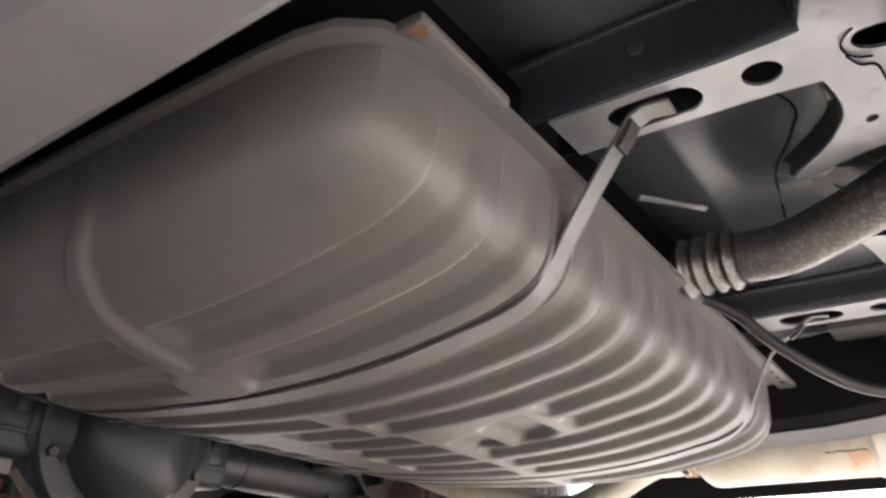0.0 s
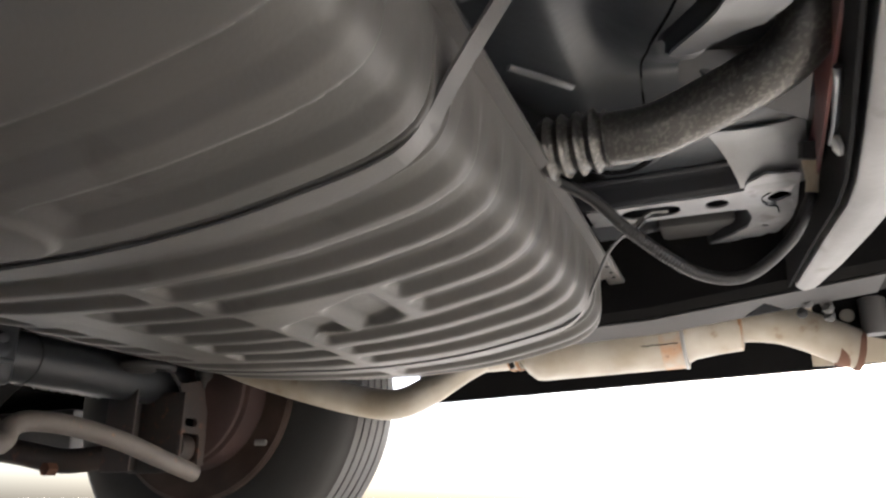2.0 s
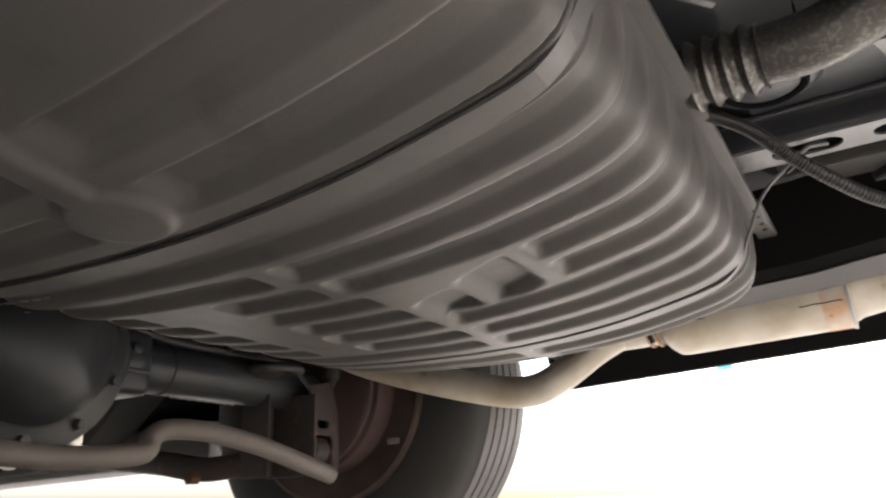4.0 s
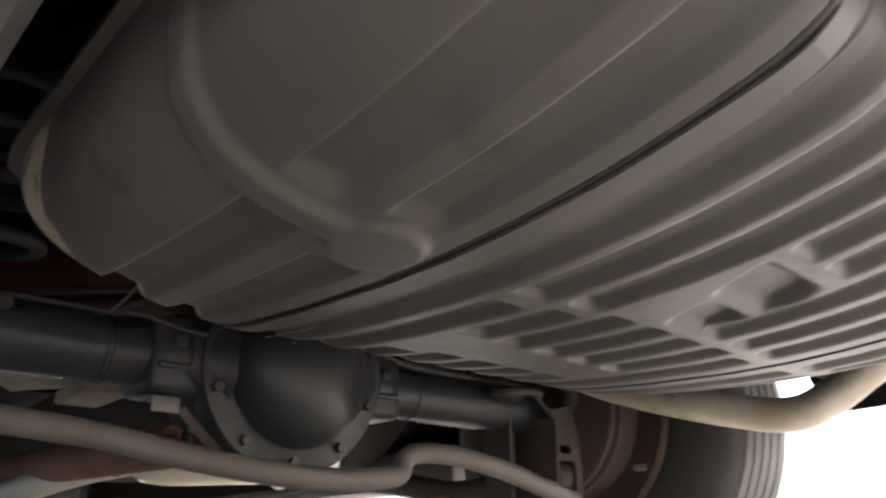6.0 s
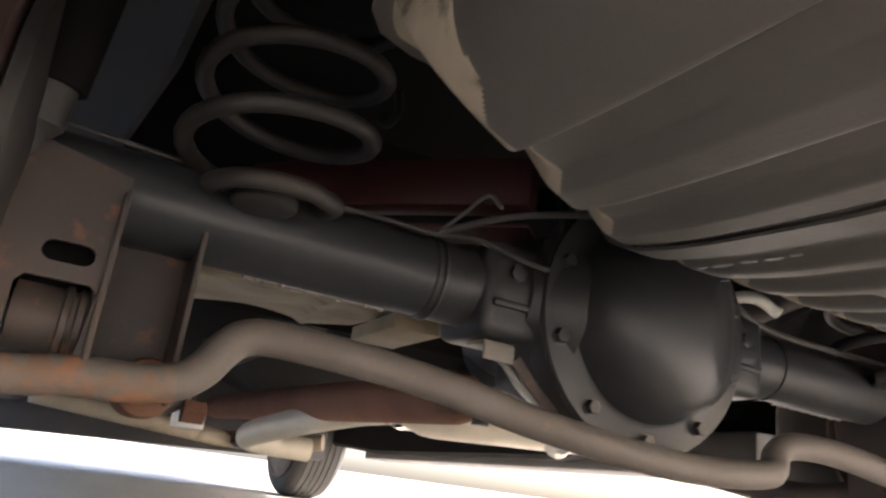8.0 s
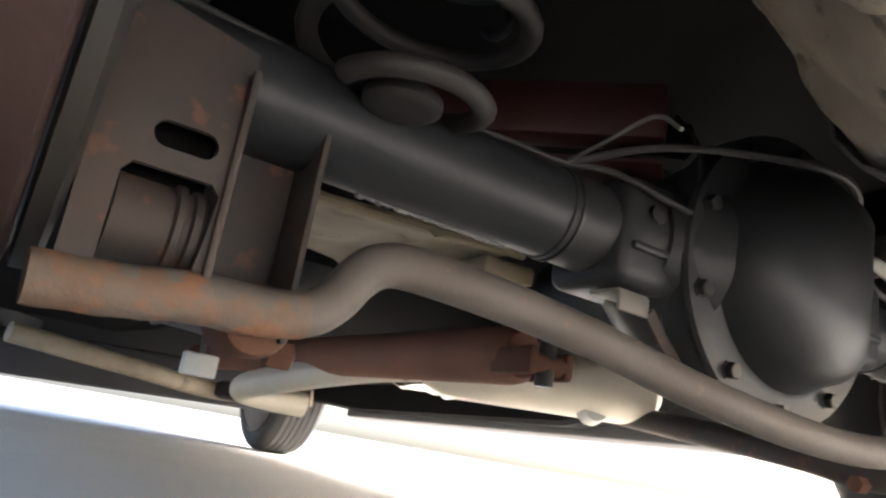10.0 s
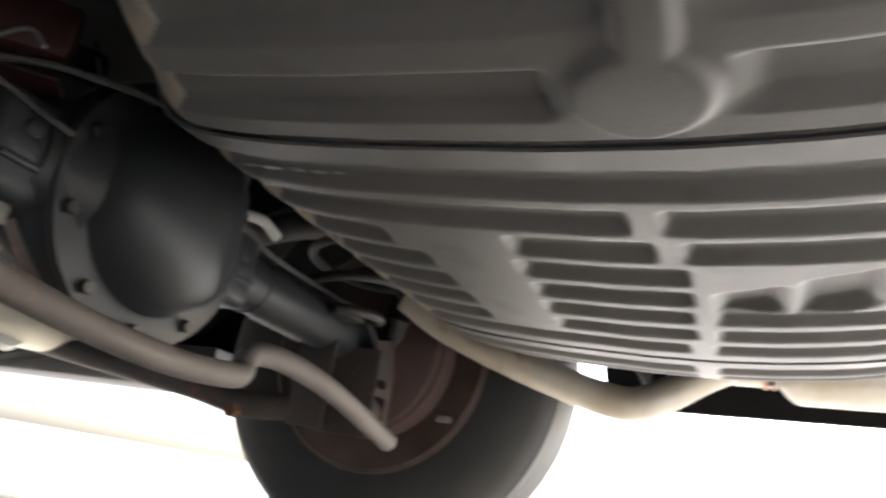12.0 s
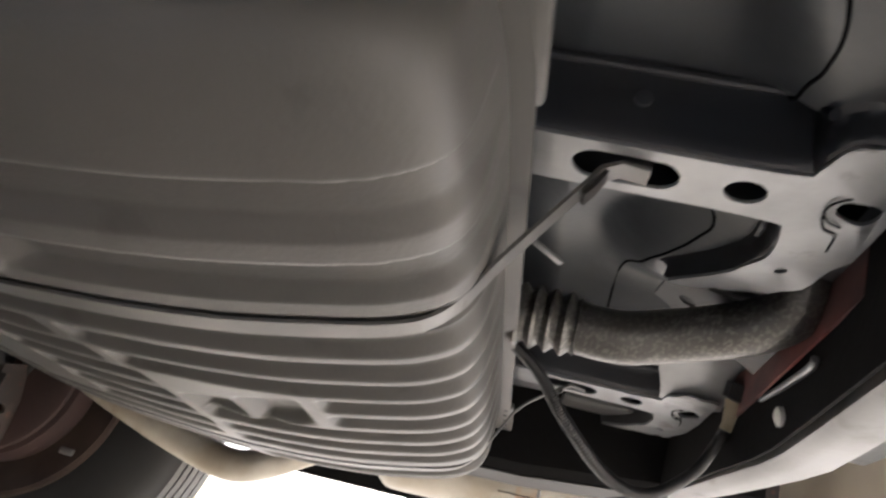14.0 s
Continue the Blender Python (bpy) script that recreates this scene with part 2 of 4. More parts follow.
def lathe(name, profile, origin, axis, mat, parent=None, seg=48, label=""):
    return part(name, lathe_bm(profile, origin, axis, seg), mat, parent, label)


def oval(cx, cy, w, h, n=20):
    """A slot w long along y and h across; a round hole where both are equal."""
    r, pts = h / 2, []
    e = max(w / 2 - r, 0)
    for k in range(n):
        a = 2 * math.pi * k / n
        pts.append((cx + r * math.cos(a), cy + r * math.sin(a) + (e if math.sin(a) >= 0 else -e)))
    return pts


def plate_bm(outline, holes, thick, place):
    """A flat sheet with holes; place maps (u, v, depth) to the world."""
    bm = bmesh.new()
    edges = []
    for loop in [outline] + holes:
        vs = [bm.verts.new((u, v, 0)) for u, v in loop]
        edges += [bm.edges.new((vs[i], vs[(i + 1) % len(vs)])) for i in range(len(vs))]
    bmesh.ops.triangle_fill(bm, use_beauty=True, use_dissolve=False, edges=edges)
    geom = bmesh.ops.extrude_face_region(bm, geom=list(bm.faces))
    for v in geom["geom"]:
        if isinstance(v, bmesh.types.BMVert):
            v.co.z += thick
    for v in bm.verts:
        v.co = Vector(place(*v.co))
    return bm


def strip_bm(pts, width_dir, width, thick):
    """A flat band along the points."""
    bm = bmesh.new()
    w = Vector(width_dir).normalized() * (width / 2)
    n = len(pts)
    rows = []
    for i, q in enumerate(pts):
        d = (pts[min(i + 1, n - 1)] - pts[max(i - 1, 0)]).normalized()
        nn = d.cross(w).normalized() * (thick / 2)
        rows.append([bm.verts.new(q + a) for a in (w + nn, -w + nn, -w - nn, w - nn)])
    for a, b in zip(rows, rows[1:]):
        for k in range(4):
            bm.faces.new((a[k], a[(k + 1) % 4], b[(k + 1) % 4], b[k]))
    bm.faces.new(rows[0])
    bm.faces.new(rows[-1])
    return bm


def smooth01(a, b, x):
    t = np.clip((x - a) / (b - a), 0, 1)
    return t * t * (3 - 2 * t)


AX = 0.35           # height of the rear axle
# the axle and the tank stand a little askew of the boot floor
AXLE_AT = pose(0, 0.020, 0.003, 0, 0, 1.9)
TANK_AT = pose(0.004, -0.592, 0.0085, 0, 0, 1.0) @ pose(0, 0.6, 0)
# ---- ground ----
ground = mesh_object("ground", [(-60, -60, 0), (60, -60, 0), (60, 60, 0), (-60, 60, 0)], [(0, 1, 2, 3)], CONCRETE)
tagged(ground, "sunlit pale concrete ground under the car", "ground", kind="structure")


# unseen wall, added to block light coming from the left
wall = mesh_object("shade_wall_left", [(-1.5, -6, 0), (-1.5, -0.3, 0), (-1.5, -0.3, 2.2), (-1.5, -6, 2.2), (-1.7, -6, 0), (-1.7, -0.3, 0), (-1.7, -0.3, 2.2), (-1.7, -6, 2.2)],
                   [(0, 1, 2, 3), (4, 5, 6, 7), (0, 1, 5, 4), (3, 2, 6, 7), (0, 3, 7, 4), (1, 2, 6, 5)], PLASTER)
tagged(wall, "unseen grey plastered wall added to shade the car's left", "wall", kind="structure")


# ---- car body above ----
def body_shell():
    g = thing("car_body", "red car body shell with grey underbody panels", "car body", kind="structure")
    # side skins with wheel openings, sills, outer roof
    for s in (-1, 1):
        prof = [(-1.35, 0.385), (-1.2, 0.375), (-0.378, 0.342)]
        prof += [(0.382 * -math.cos(a), AX + 0.385 * math.sin(a)) for a in np.linspace(0.1, math.pi - 0.1, 14)]
        prof += [(0.42, 0.265), (1.2, 0.265), (2.6, 0.226)]
        prof += [(3.10 + 0.40 * -math.cos(a), 0.34 + 0.38 * math.sin(a)) for a in np.linspace(0.1, math.pi - 0.1, 14)]
        prof += [(3.55, 0.24), (3.95, 0.26), (3.95, 0.85), (2.3, 0.98), (1.6, 1.38), (0.1, 1.40), (-0.7, 1.02), (-1.35, 0.98)]
        bm = plate_bm(prof, [], 0.02, lambda u, v, d, s=s: (s * (0.93 + d - 0.10 * max(0, v - 0.9)), u, v))
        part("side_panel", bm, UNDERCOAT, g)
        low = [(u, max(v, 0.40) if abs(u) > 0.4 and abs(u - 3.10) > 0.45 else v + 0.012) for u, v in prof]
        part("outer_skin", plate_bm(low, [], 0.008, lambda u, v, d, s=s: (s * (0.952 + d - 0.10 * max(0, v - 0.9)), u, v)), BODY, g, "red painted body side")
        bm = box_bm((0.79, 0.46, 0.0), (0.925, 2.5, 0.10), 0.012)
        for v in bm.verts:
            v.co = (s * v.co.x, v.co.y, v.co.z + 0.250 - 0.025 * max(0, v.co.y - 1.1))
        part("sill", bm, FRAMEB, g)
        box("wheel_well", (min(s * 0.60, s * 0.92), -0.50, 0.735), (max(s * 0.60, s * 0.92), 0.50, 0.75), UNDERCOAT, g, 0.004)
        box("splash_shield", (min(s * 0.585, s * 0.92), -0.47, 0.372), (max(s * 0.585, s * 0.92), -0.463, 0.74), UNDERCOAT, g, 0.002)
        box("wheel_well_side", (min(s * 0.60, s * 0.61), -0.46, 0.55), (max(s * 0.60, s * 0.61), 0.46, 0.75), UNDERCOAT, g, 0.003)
    top = [(-1.36, 0.98), (-0.7, 1.03), (0.1, 1.41), (1.6, 1.39), (2.3, 0.99), (3.95, 0.86)]
    vs = [(x, y, z) for y, z in top for x in (-0.93, 0.93)]
    mesh_object("roof_skin", vs, [(2 * i, 2 * i + 1, 2 * i + 3, 2 * i + 2) for i in range(5)], BODY, g)
    return g


CAR_AT = pose(0, 0, 0, 0, 0, 2.4)     # the cabin and front wheels stand askew of the boot floor
car_body = settle(body_shell(), CAR_AT)


def pan_z(x, y):
    """Height of the boot floor, drawn down in front of the left rail's foot."""
    a = abs(x + 0.175)
    yf = float(np.interp(a, [0.0, 0.031, 0.05, 0.072, 0.095, 0.118, 0.142, 0.168, 0.25], [-1.042, -1.042, -1.046, -1.047, -1.041, -1.027, -1.008, -0.992, -0.985]))
    low = float(smooth01(0.075, -0.005, y - yf)) * float(smooth01(0.28, 0.20, a)) * float(smooth01(0.034, 0.055, a))
    bowl = 0.018 * math.exp(-((x - 0.03) / 0.09) ** 2 - ((y + 0.93) / 0.05) ** 2) + 0.015 * math.exp(-((x + 0.33) / 0.09) ** 2 - ((y + 0.95) / 0.06) ** 2)
    step = 0.035 * float(smooth01(0.115, 0.150, x)) * float(smooth01(0.52, 0.47, x))
    return 0.546 + bowl - 0.034 * low - step


def floor_pan():
    g = thing("underbody", "grey painted floor pan with maroon overspray above the axle", "floor pan", kind="structure")
    def sheet(name, line, mat, tunnel):
        vs, fs = [], []
        xs = (-0.93, -0.3, -0.16, 0.0, 0.16, 0.3, 0.93)
        for y, z in line:
            for x in xs:
                bump = 0.12 * math.exp(-(x / 0.16) ** 2) if tunnel else 0
                vs.append((x, y, z + bump))
        k = len(xs)
        for i in range(len(line) - 1):
            for j in range(k - 1):
                fs.append((i * k + j, i * k + j + 1, i * k + j + k + 1, i * k + j + k))
        mesh_object(name, vs, fs, mat, g)
    xs, ys = np.linspace(-0.93, 0.93, 110), np.linspace(-1.34, -0.89, 46)
    vs = [(x, y, pan_z(x, y)) for y in ys for x in xs] + [(x, -0.80, 0.585) for x in xs]
    k = len(xs)
    mesh_object("boot_floor", vs, [(r * k + c, r * k + c + 1, r * k + c + k + 1, r * k + c + k) for r in range(len(ys)) for c in range(k - 1)], PAN, g)
    # floor above tank and axle coloured near black to imitate the shade there
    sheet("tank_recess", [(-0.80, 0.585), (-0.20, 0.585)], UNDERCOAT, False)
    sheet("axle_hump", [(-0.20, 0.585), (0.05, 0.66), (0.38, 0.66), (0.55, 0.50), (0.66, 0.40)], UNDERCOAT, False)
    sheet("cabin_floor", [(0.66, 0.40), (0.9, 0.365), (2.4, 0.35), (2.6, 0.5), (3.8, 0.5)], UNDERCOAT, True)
    box("front_bulkhead", (-0.93, 3.6, 0.2), (0.93, 3.7, 0.9), FRAMEB, g)
    box("rear_panel", (-0.93, -1.36, 0.60), (0.93, -1.33, 0.98), UNDERCOAT, g)
    # maroon crossmember above the axle
    for nm, z0, z1, w in (("axle_crossmember", 0.449, 0.508, 0.04), ("crossmember_lip", 0.424, 0.428, 0.06)):
        bm = box_bm((0.0, 0.0, z0), (0.36, w, z1), min(0.008, (z1 - z0) / 3))
        for v in bm.verts:
            u, d = v.co.x, v.co.y
            v.co.x, v.co.y = -0.150 - 0.70 * u + 0.70 * d, -0.022 + 0.70 * u + 0.70 * d
        part(nm, bm, MAROON, g)
    tube("hook", [(-0.28, 0.08, 0.58), (-0.28, 0.07, 0.55), (-0.285, 0.085, 0.54), (-0.29, 0.10, 0.55)], 0.005, FRAMEB, g, 8)
    return g


underbody = floor_pan()


def frame_rail(side):
    g = thing("frame_rail", "grey boxed steel frame rail with oval holes", "frame rail", "frame rails", "structure")
    if side < 0:
        line = [(-1.22, 0.377), (-0.9, 0.377), (-0.6, 0.377), (-0.45, 0.377), (-0.38, 0.379), (-0.325, 0.393), (-0.27, 0.44), (-0.2, 0.51), (-0.12, 0.55), (0.0, 0.57), (0.2, 0.57),
                (0.4, 0.52), (0.6, 0.42), (0.85, 0.30), (1.1, 0.26), (2.4, 0.24), (3.6, 0.3)]
        inner = [0.474, 0.473, 0.471, 0.474, 0.482, 0.492, 0.50, 0.50, 0.50, 0.50, 0.51, 0.55, 0.60, 0.66, 0.68, 0.68, 0.5]
        wide, gap = [0.070, 0.070, 0.095, 0.115, 0.125] + [0.13] * 12, (2, 4)
    else:
        line = [(-1.22, 0.424), (-0.9, 0.386), (-0.7, 0.377), (-0.45, 0.379), (-0.32, 0.405), (-0.22, 0.455), (-0.12, 0.53), (0.0, 0.57), (0.2, 0.57),
                (0.4, 0.52), (0.6, 0.42), (0.85, 0.30), (1.1, 0.26), (2.4, 0.24), (3.6, 0.3)]
        inner = [0.472, 0.472, 0.472, 0.474, 0.48, 0.485, 0.49, 0.50, 0.51, 0.55, 0.60, 0.66, 0.68, 0.68, 0.5]
        wide, gap = [0.13] * 15, (3, 4)
    bm = bmesh.new()
    rows = []
    for (y, z), xi, w in zip(line, inner, wide):
        rows.append([bm.verts.new((side * x, y, zz)) for x, zz in
                     ((xi, z + 0.12), (xi, z + 0.012), (xi + 0.012, z), (xi + w - 0.012, z), (xi + w, z + 0.012), (xi + w, z + 0.12))])
    for i, (a, b) in enumerate(zip(rows, rows[1:])):
        for k in range(6):
            if k == 2 and gap[0] <= i <= gap[1]:
                continue
            bm.faces.new((a[k], a[(k + 1) % 6], b[(k + 1) % 6], b[k]))
    bm.faces.new(rows[0])
    bm.faces.new(rows[-1])
    lz = [p[1] for p in line]
    ly = [p[0] for p in line]
    if side < 0:
        far = lambda y: float(np.interp(y, ly, wide)) - 0.024
        stops = [-0.6, -0.55, -0.5, -0.45, -0.42, -0.38, -0.35, -0.325]
        out = [(0.0, y) for y in stops] + [(far(y), y) for y in reversed(stops)]
        hole = [(0.050 + 0.040 * math.cos(t), -0.465 + 0.068 * math.sin(t)) for t in np.linspace(0, 2 * math.pi, 28, endpoint=False)]
    else:
        out = [(v, -0.45) for v in (0.0, 0.04, 0.08, 0.106)] + [(0.106, -0.40), (0.106, -0.36), (0.106, -0.32), (0.106, -0.27), (0.106, -0.22), (0.05, -0.22), (0.0, -0.22), (0.0, -0.27), (0.0, -0.32), (0.0, -0.38)]
        hole = [(0.053 + 0.034 * math.cos(t), -0.345 + 0.055 * math.sin(t)) for t in np.linspace(0, 2 * math.pi, 28, endpoint=False)]
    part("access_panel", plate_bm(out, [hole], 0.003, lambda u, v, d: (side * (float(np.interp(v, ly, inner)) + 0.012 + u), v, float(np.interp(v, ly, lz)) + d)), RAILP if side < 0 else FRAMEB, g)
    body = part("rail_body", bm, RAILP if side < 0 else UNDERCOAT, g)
    # forward part coloured darker to imitate shade near the wheel well
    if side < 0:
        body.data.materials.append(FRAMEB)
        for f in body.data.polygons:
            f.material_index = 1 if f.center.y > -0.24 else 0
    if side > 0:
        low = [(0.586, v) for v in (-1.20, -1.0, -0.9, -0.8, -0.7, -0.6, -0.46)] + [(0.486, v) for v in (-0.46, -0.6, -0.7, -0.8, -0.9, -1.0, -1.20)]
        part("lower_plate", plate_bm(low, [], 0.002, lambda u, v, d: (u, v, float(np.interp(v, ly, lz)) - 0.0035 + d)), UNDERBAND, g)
        # no cut-out: a black triangle imitates the shaded hole
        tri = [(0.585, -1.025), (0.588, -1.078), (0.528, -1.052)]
        part("hole_shade_patch", plate_bm([(a * 1.0, b) for a, b in tri], [], 0.001, lambda u, v, d: (u - 0.010, v, float(np.interp(v, ly, lz)) - 0.0050 + d)), HOLE, g)
    return g


rail_left, rail_right = frame_rail(-1), frame_rail(1)


# ---- fuel tank ----
TA, TB, TY, TX = 0.431, 0.321, -0.551, 0.011      # half width, half length, middle
TZ = 0.4275                            # height of the seam flange


def tank_bottom(y):
    return np.interp(y, [-0.90, -0.86, -0.845, -0.83, -0.79, -0.735, -0.70, -0.66, -0.60, -0.53, -0.43, -0.35, -0.28, -0.2], [0.345, 0.330, 0.3275, 0.3245, 0.3185, 0.3090, 0.3045, 0.3005, 0.297, 0.2965, 0.300, 0.305, 0.311, 0.326])


def box_profile(n, power, half, power_far=None):
    """Even steps along a rounded-box section: place across and share of the full depth."""
    th = np.linspace(0, math.pi, 6000)
    c, s = -np.cos(th), np.sin(th)
    pw = np.where(c < 0, power, power_far or power)
    x, d = np.sign(c) * np.abs(c) ** (2 / pw), np.abs(s) ** (2 / pw)
    arc = np.concatenate([[0], np.cumsum(np.hypot(np.diff(x) * half, np.diff(d) * 0.12))])
    e = np.linspace(0, arc[-1], n)
    return np.interp(e, arc, x), np.interp(e, arc, d)


STRAPS = (-0.222, 0.275)
GROOVES = [-0.171, -0.115, -0.061, -0.007, 0.050, 0.107, 0.166, 0.226, 0.330, 0.383]


def groove_spans(k):
    """Stretches of y in which the k-th groove is pressed in."""
    if k == 0:
        return [(-0.95, -0.1)]
    if k == 1:
        return [(-0.95, -0.578), (-0.555, -0.1)]
    if k == 2:
        return [(-0.95, -0.588), (-0.568, -0.462), (-0.355, -0.1)]
    if k in (3, 4):
        return [(-0.95, -0.745), (-0.588, -0.455), (-0.372, -0.1)]
    if k in (5, 6):
        return [(-0.95, -0.605), (-0.585, -0.45), (-0.372, -0.1)]
    return [(-0.95, -0.6), (-0.575, -0.1)]


def tank_press(x, y):
    """How far the sheet is pressed in (up), in metres."""
    out = np.zeros_like(x)
    for k, c in enumerate(GROOVES):
        across = smooth01(0.0235, 0.0075, np.abs(x - c))
        for a, b in groove_spans(k):
            out = np.maximum(out, 0.0090 * across * smooth01(a - 0.004, a + 0.006, y) * smooth01(b + 0.004, b - 0.006, y))
    for c, w, a, b in ((-0.2685, 0.0195, -0.95, -0.622), (-0.3345, 0.0185, -0.95, -0.612), (-0.2685, 0.0185, -0.540, -0.1), (-0.3360, 0.0180, -0.572, -0.1)):
        across = smooth01(-w - 0.002, 0.003 - w, x - c) * smooth01(w + 0.006, w - 0.008, x - c)
        out = np.maximum(out, 0.0085 * across * smooth01(a - 0.004, a + 0.008, y) * smooth01(b + 0.006, b - 0.018, y))
    # seats of the two straps
    for c in STRAPS:
        out = np.maximum(out, 0.003 * smooth01(0.0145, 0.0125, np.abs(x - c - 0.0155)))
        out = np.maximum(out, 0.010 * smooth01(0.0042, 0.0024, np.abs(x - c + 0.0003)))
    # two square pockets in the middle
    for lo, hi in (((-0.008, -0.657), (0.063, -0.604)), ((-0.014, -0.724), (0.082, -0.667))):
        u = x - 0.42 * (y + 0.70)
        m = smooth01(lo[0] - 0.004, lo[0] + 0.014, u) * smooth01(hi[0] + 0.004, hi[0] - 0.014, u) * smooth01(lo[1] - 0.006, lo[1] + 0.014, y) * smooth01(hi[1] + 0.006, hi[1] - 0.014, y)
        out = np.maximum(out, 0.0125 * m)
    # raised bead with a round boss at its end
    by = np.interp(x, [-0.445, -0.433, -0.41, -0.38, -0.34, -0.27], [-0.655, -0.632, -0.607, -0.595, -0.589, -0.586])
    bead = smooth01(0.018, 0.007, np.abs(y - by)) * smooth01(-0.245, -0.265, x)
    boss = smooth01(0.038, 0.029, np.hypot(x + 0.267, y + 0.582))
    return out - np.maximum(0.006 * bead, 0.006 * boss)


def fuel_tank():
    g = thing("fuel_tank", "grey painted pressed steel fuel tank with ribbed underside", "fuel tank")
    nx, ny = 420, 300
    xs, dx = box_profile(nx, 5.0, TA, 10.0)
    extra = np.concatenate([(c - TX + np.linspace(-0.022, 0.050, 90)) / TA for c in STRAPS])
    keep = np.array([not any(lo - 0.0015 <= x <= hi + 0.0015 for lo, hi in ((extra[0], extra[89]), (extra[90], extra[-1]))) for x in xs])
    more = np.sort(np.concatenate([xs[keep], extra]))
    xs, dx = more, np.interp(more, xs, dx)
    nx = len(xs)
    ys, dy = box_profile(ny, 7.0, TB, 7.0)
    X, Y = np.meshgrid(xs, ys)
    D = dx[None, :] * dy[:, None]
    PX, PY = X * (1 - 0.055 * np.abs(Y) ** 12) * TA + TX, TY + Y * (1 - 0.045 * np.abs(X) ** 12) * TB
    Z = TZ - (TZ - tank_bottom(PY)) * D
    # the near front corner is cut off by a steep wall
    cut = -0.494 * (PX + 0.41) + 0.869 * (PY + 0.38)
    soft = 0.006
    ramp = tank_bottom(PY) + 1.3 * cut
    Z = np.minimum(soft * np.logaddexp(Z / soft, ramp / soft), TZ - 0.0005 * (1 - D))
    P = np.stack([PX, PY, Z], -1)
    n = np.cross(np.gradient(P, axis=1), np.gradient(P, axis=0))
    n /= np.maximum(np.linalg.norm(n, axis=-1, keepdims=True), 1e-9)
    n *= np.sign(n[..., 2:3] + 1e-9)
    wall = smooth01(0.04, 0.85, D)
    P = P + n * (tank_press(PX, PY) * wall)[..., None]
    verts = P.reshape(-1, 3)
    faces = [(j * nx + i, j * nx + i + 1, (j + 1) * nx + i + 1, (j + 1) * nx + i) for j in range(ny - 1) for i in range(nx - 1)]
    me = bpy.data.meshes.new("lower_shell")
    me.from_pydata(verts.tolist(), [], faces)
    me.flip_normals()
    me.materials.append(TANK)
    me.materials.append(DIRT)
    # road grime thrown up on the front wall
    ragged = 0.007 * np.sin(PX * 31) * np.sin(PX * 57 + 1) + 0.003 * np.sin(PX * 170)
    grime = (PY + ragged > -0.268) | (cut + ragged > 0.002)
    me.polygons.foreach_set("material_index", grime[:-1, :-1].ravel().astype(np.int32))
    me.shade_smooth()
    ob = new("lower_shell", me)
    ob.parent = g
    # seam flange: a flat rim wider at the rear corners
    def rim(grow):
        pts = []
        for a in np.linspace(0, 2 * math.pi, 120, endpoint=False):
            c, s = math.cos(a), math.sin(a)
            r = 1 / (abs(c) ** 13 + abs(s) ** 13) ** (1 / 13)
            u, v = c * r, s * r
            pts.append((TX + (TA + 0.8 * grow) * u, TY + (TB + (1.0 if v < 0 and grow > 0 else 0.7) * grow) * v))
        return pts
    bm = plate_bm(rim(0.012), [rim(-0.01)], 0.006, lambda u, v, d: (u, v, TZ + d))
    part("seam_flange", bm, TANK, g)
    # folded tabs at the rear edge
    for x0, x1 in ((-0.40, -0.306), (0.33, 0.50)):
        part("flange_tab", box_bm((x0, -0.888, TZ + 0.001), (x1, -0.864, TZ + 0.009), 0.003), TANK, g)
    # small black dots along the right end of the flange
    for x in (0.345, 0.37, 0.40, 0.425):
        part("flange_dot", lathe_bm([(0, 0.0028), (0.0008, 0.0026), (0.0012, 0.001)], (x, -0.878, TZ + 0.0005), (0, 0, -1), 10), HOLE, g)
    out = [(-0.400, -0.884), (-0.395, -0.887), (-0.389, -0.885), (-0.387, -0.880), (-0.391, -0.878), (-0.393, -0.874), (-0.399, -0.877)]
    part("rust_patch", plate_bm(out, [], 0.001, lambda u, v, d: (u, v, TZ - 0.0004 + d)), RUST, g, "rust bloom on the flange corner")
    rg = random.Random(11)
    for x, y in ((-0.1805, -0.36), (-0.182, -0.343), (-0.1815, -0.322), (-0.183, -0.305), (-0.181, -0.376), (-0.15, -0.296)):
        a = rg.uniform(0.003, 0.006)
        out = [(x + a * 0.5 * (0.7 + 0.5 * rg.random()) * math.cos(t), y + a * 1.4 * (0.6 + 0.6 * rg.random()) * math.sin(t)) for t in np.linspace(0, 2 * math.pi, 9, endpoint=False)]
        part("paint_flake", plate_bm(out, [], 0.0008, lambda u, v, d: (u, v, float(tank_bottom(v)) - 0.0012 + d)), BEAM, g, "lifted pale paint flake")
    # upper half, inside the boot floor
    vs, fs = [], []
    for z, s in ((TZ + 0.006, 0.80), (TZ + 0.07, 0.74), (TZ + 0.10, 0.66)):
        for a in np.linspace(0, 2 * math.pi, 64, endpoint=False):
            c, q = math.cos(a), math.sin(a)
            r = 1 / (abs(c) ** 8 + abs(q) ** 8) ** (1 / 8)
            vs.append((TA * s * c * r, TY + TB * s * q * r, z))
    for j in range(2):
        for i in range(64):
            fs.append((j * 64 + i, j * 64 + (i + 1) % 64, (j + 1) * 64 + (i + 1) % 64, (j + 1) * 64 + i))
    fs.append(tuple(range(128, 192)))
    mesh_object("upper_shell", vs, fs, TANK, g)
    return g


tank = settle(fuel_tank(), TANK_AT)


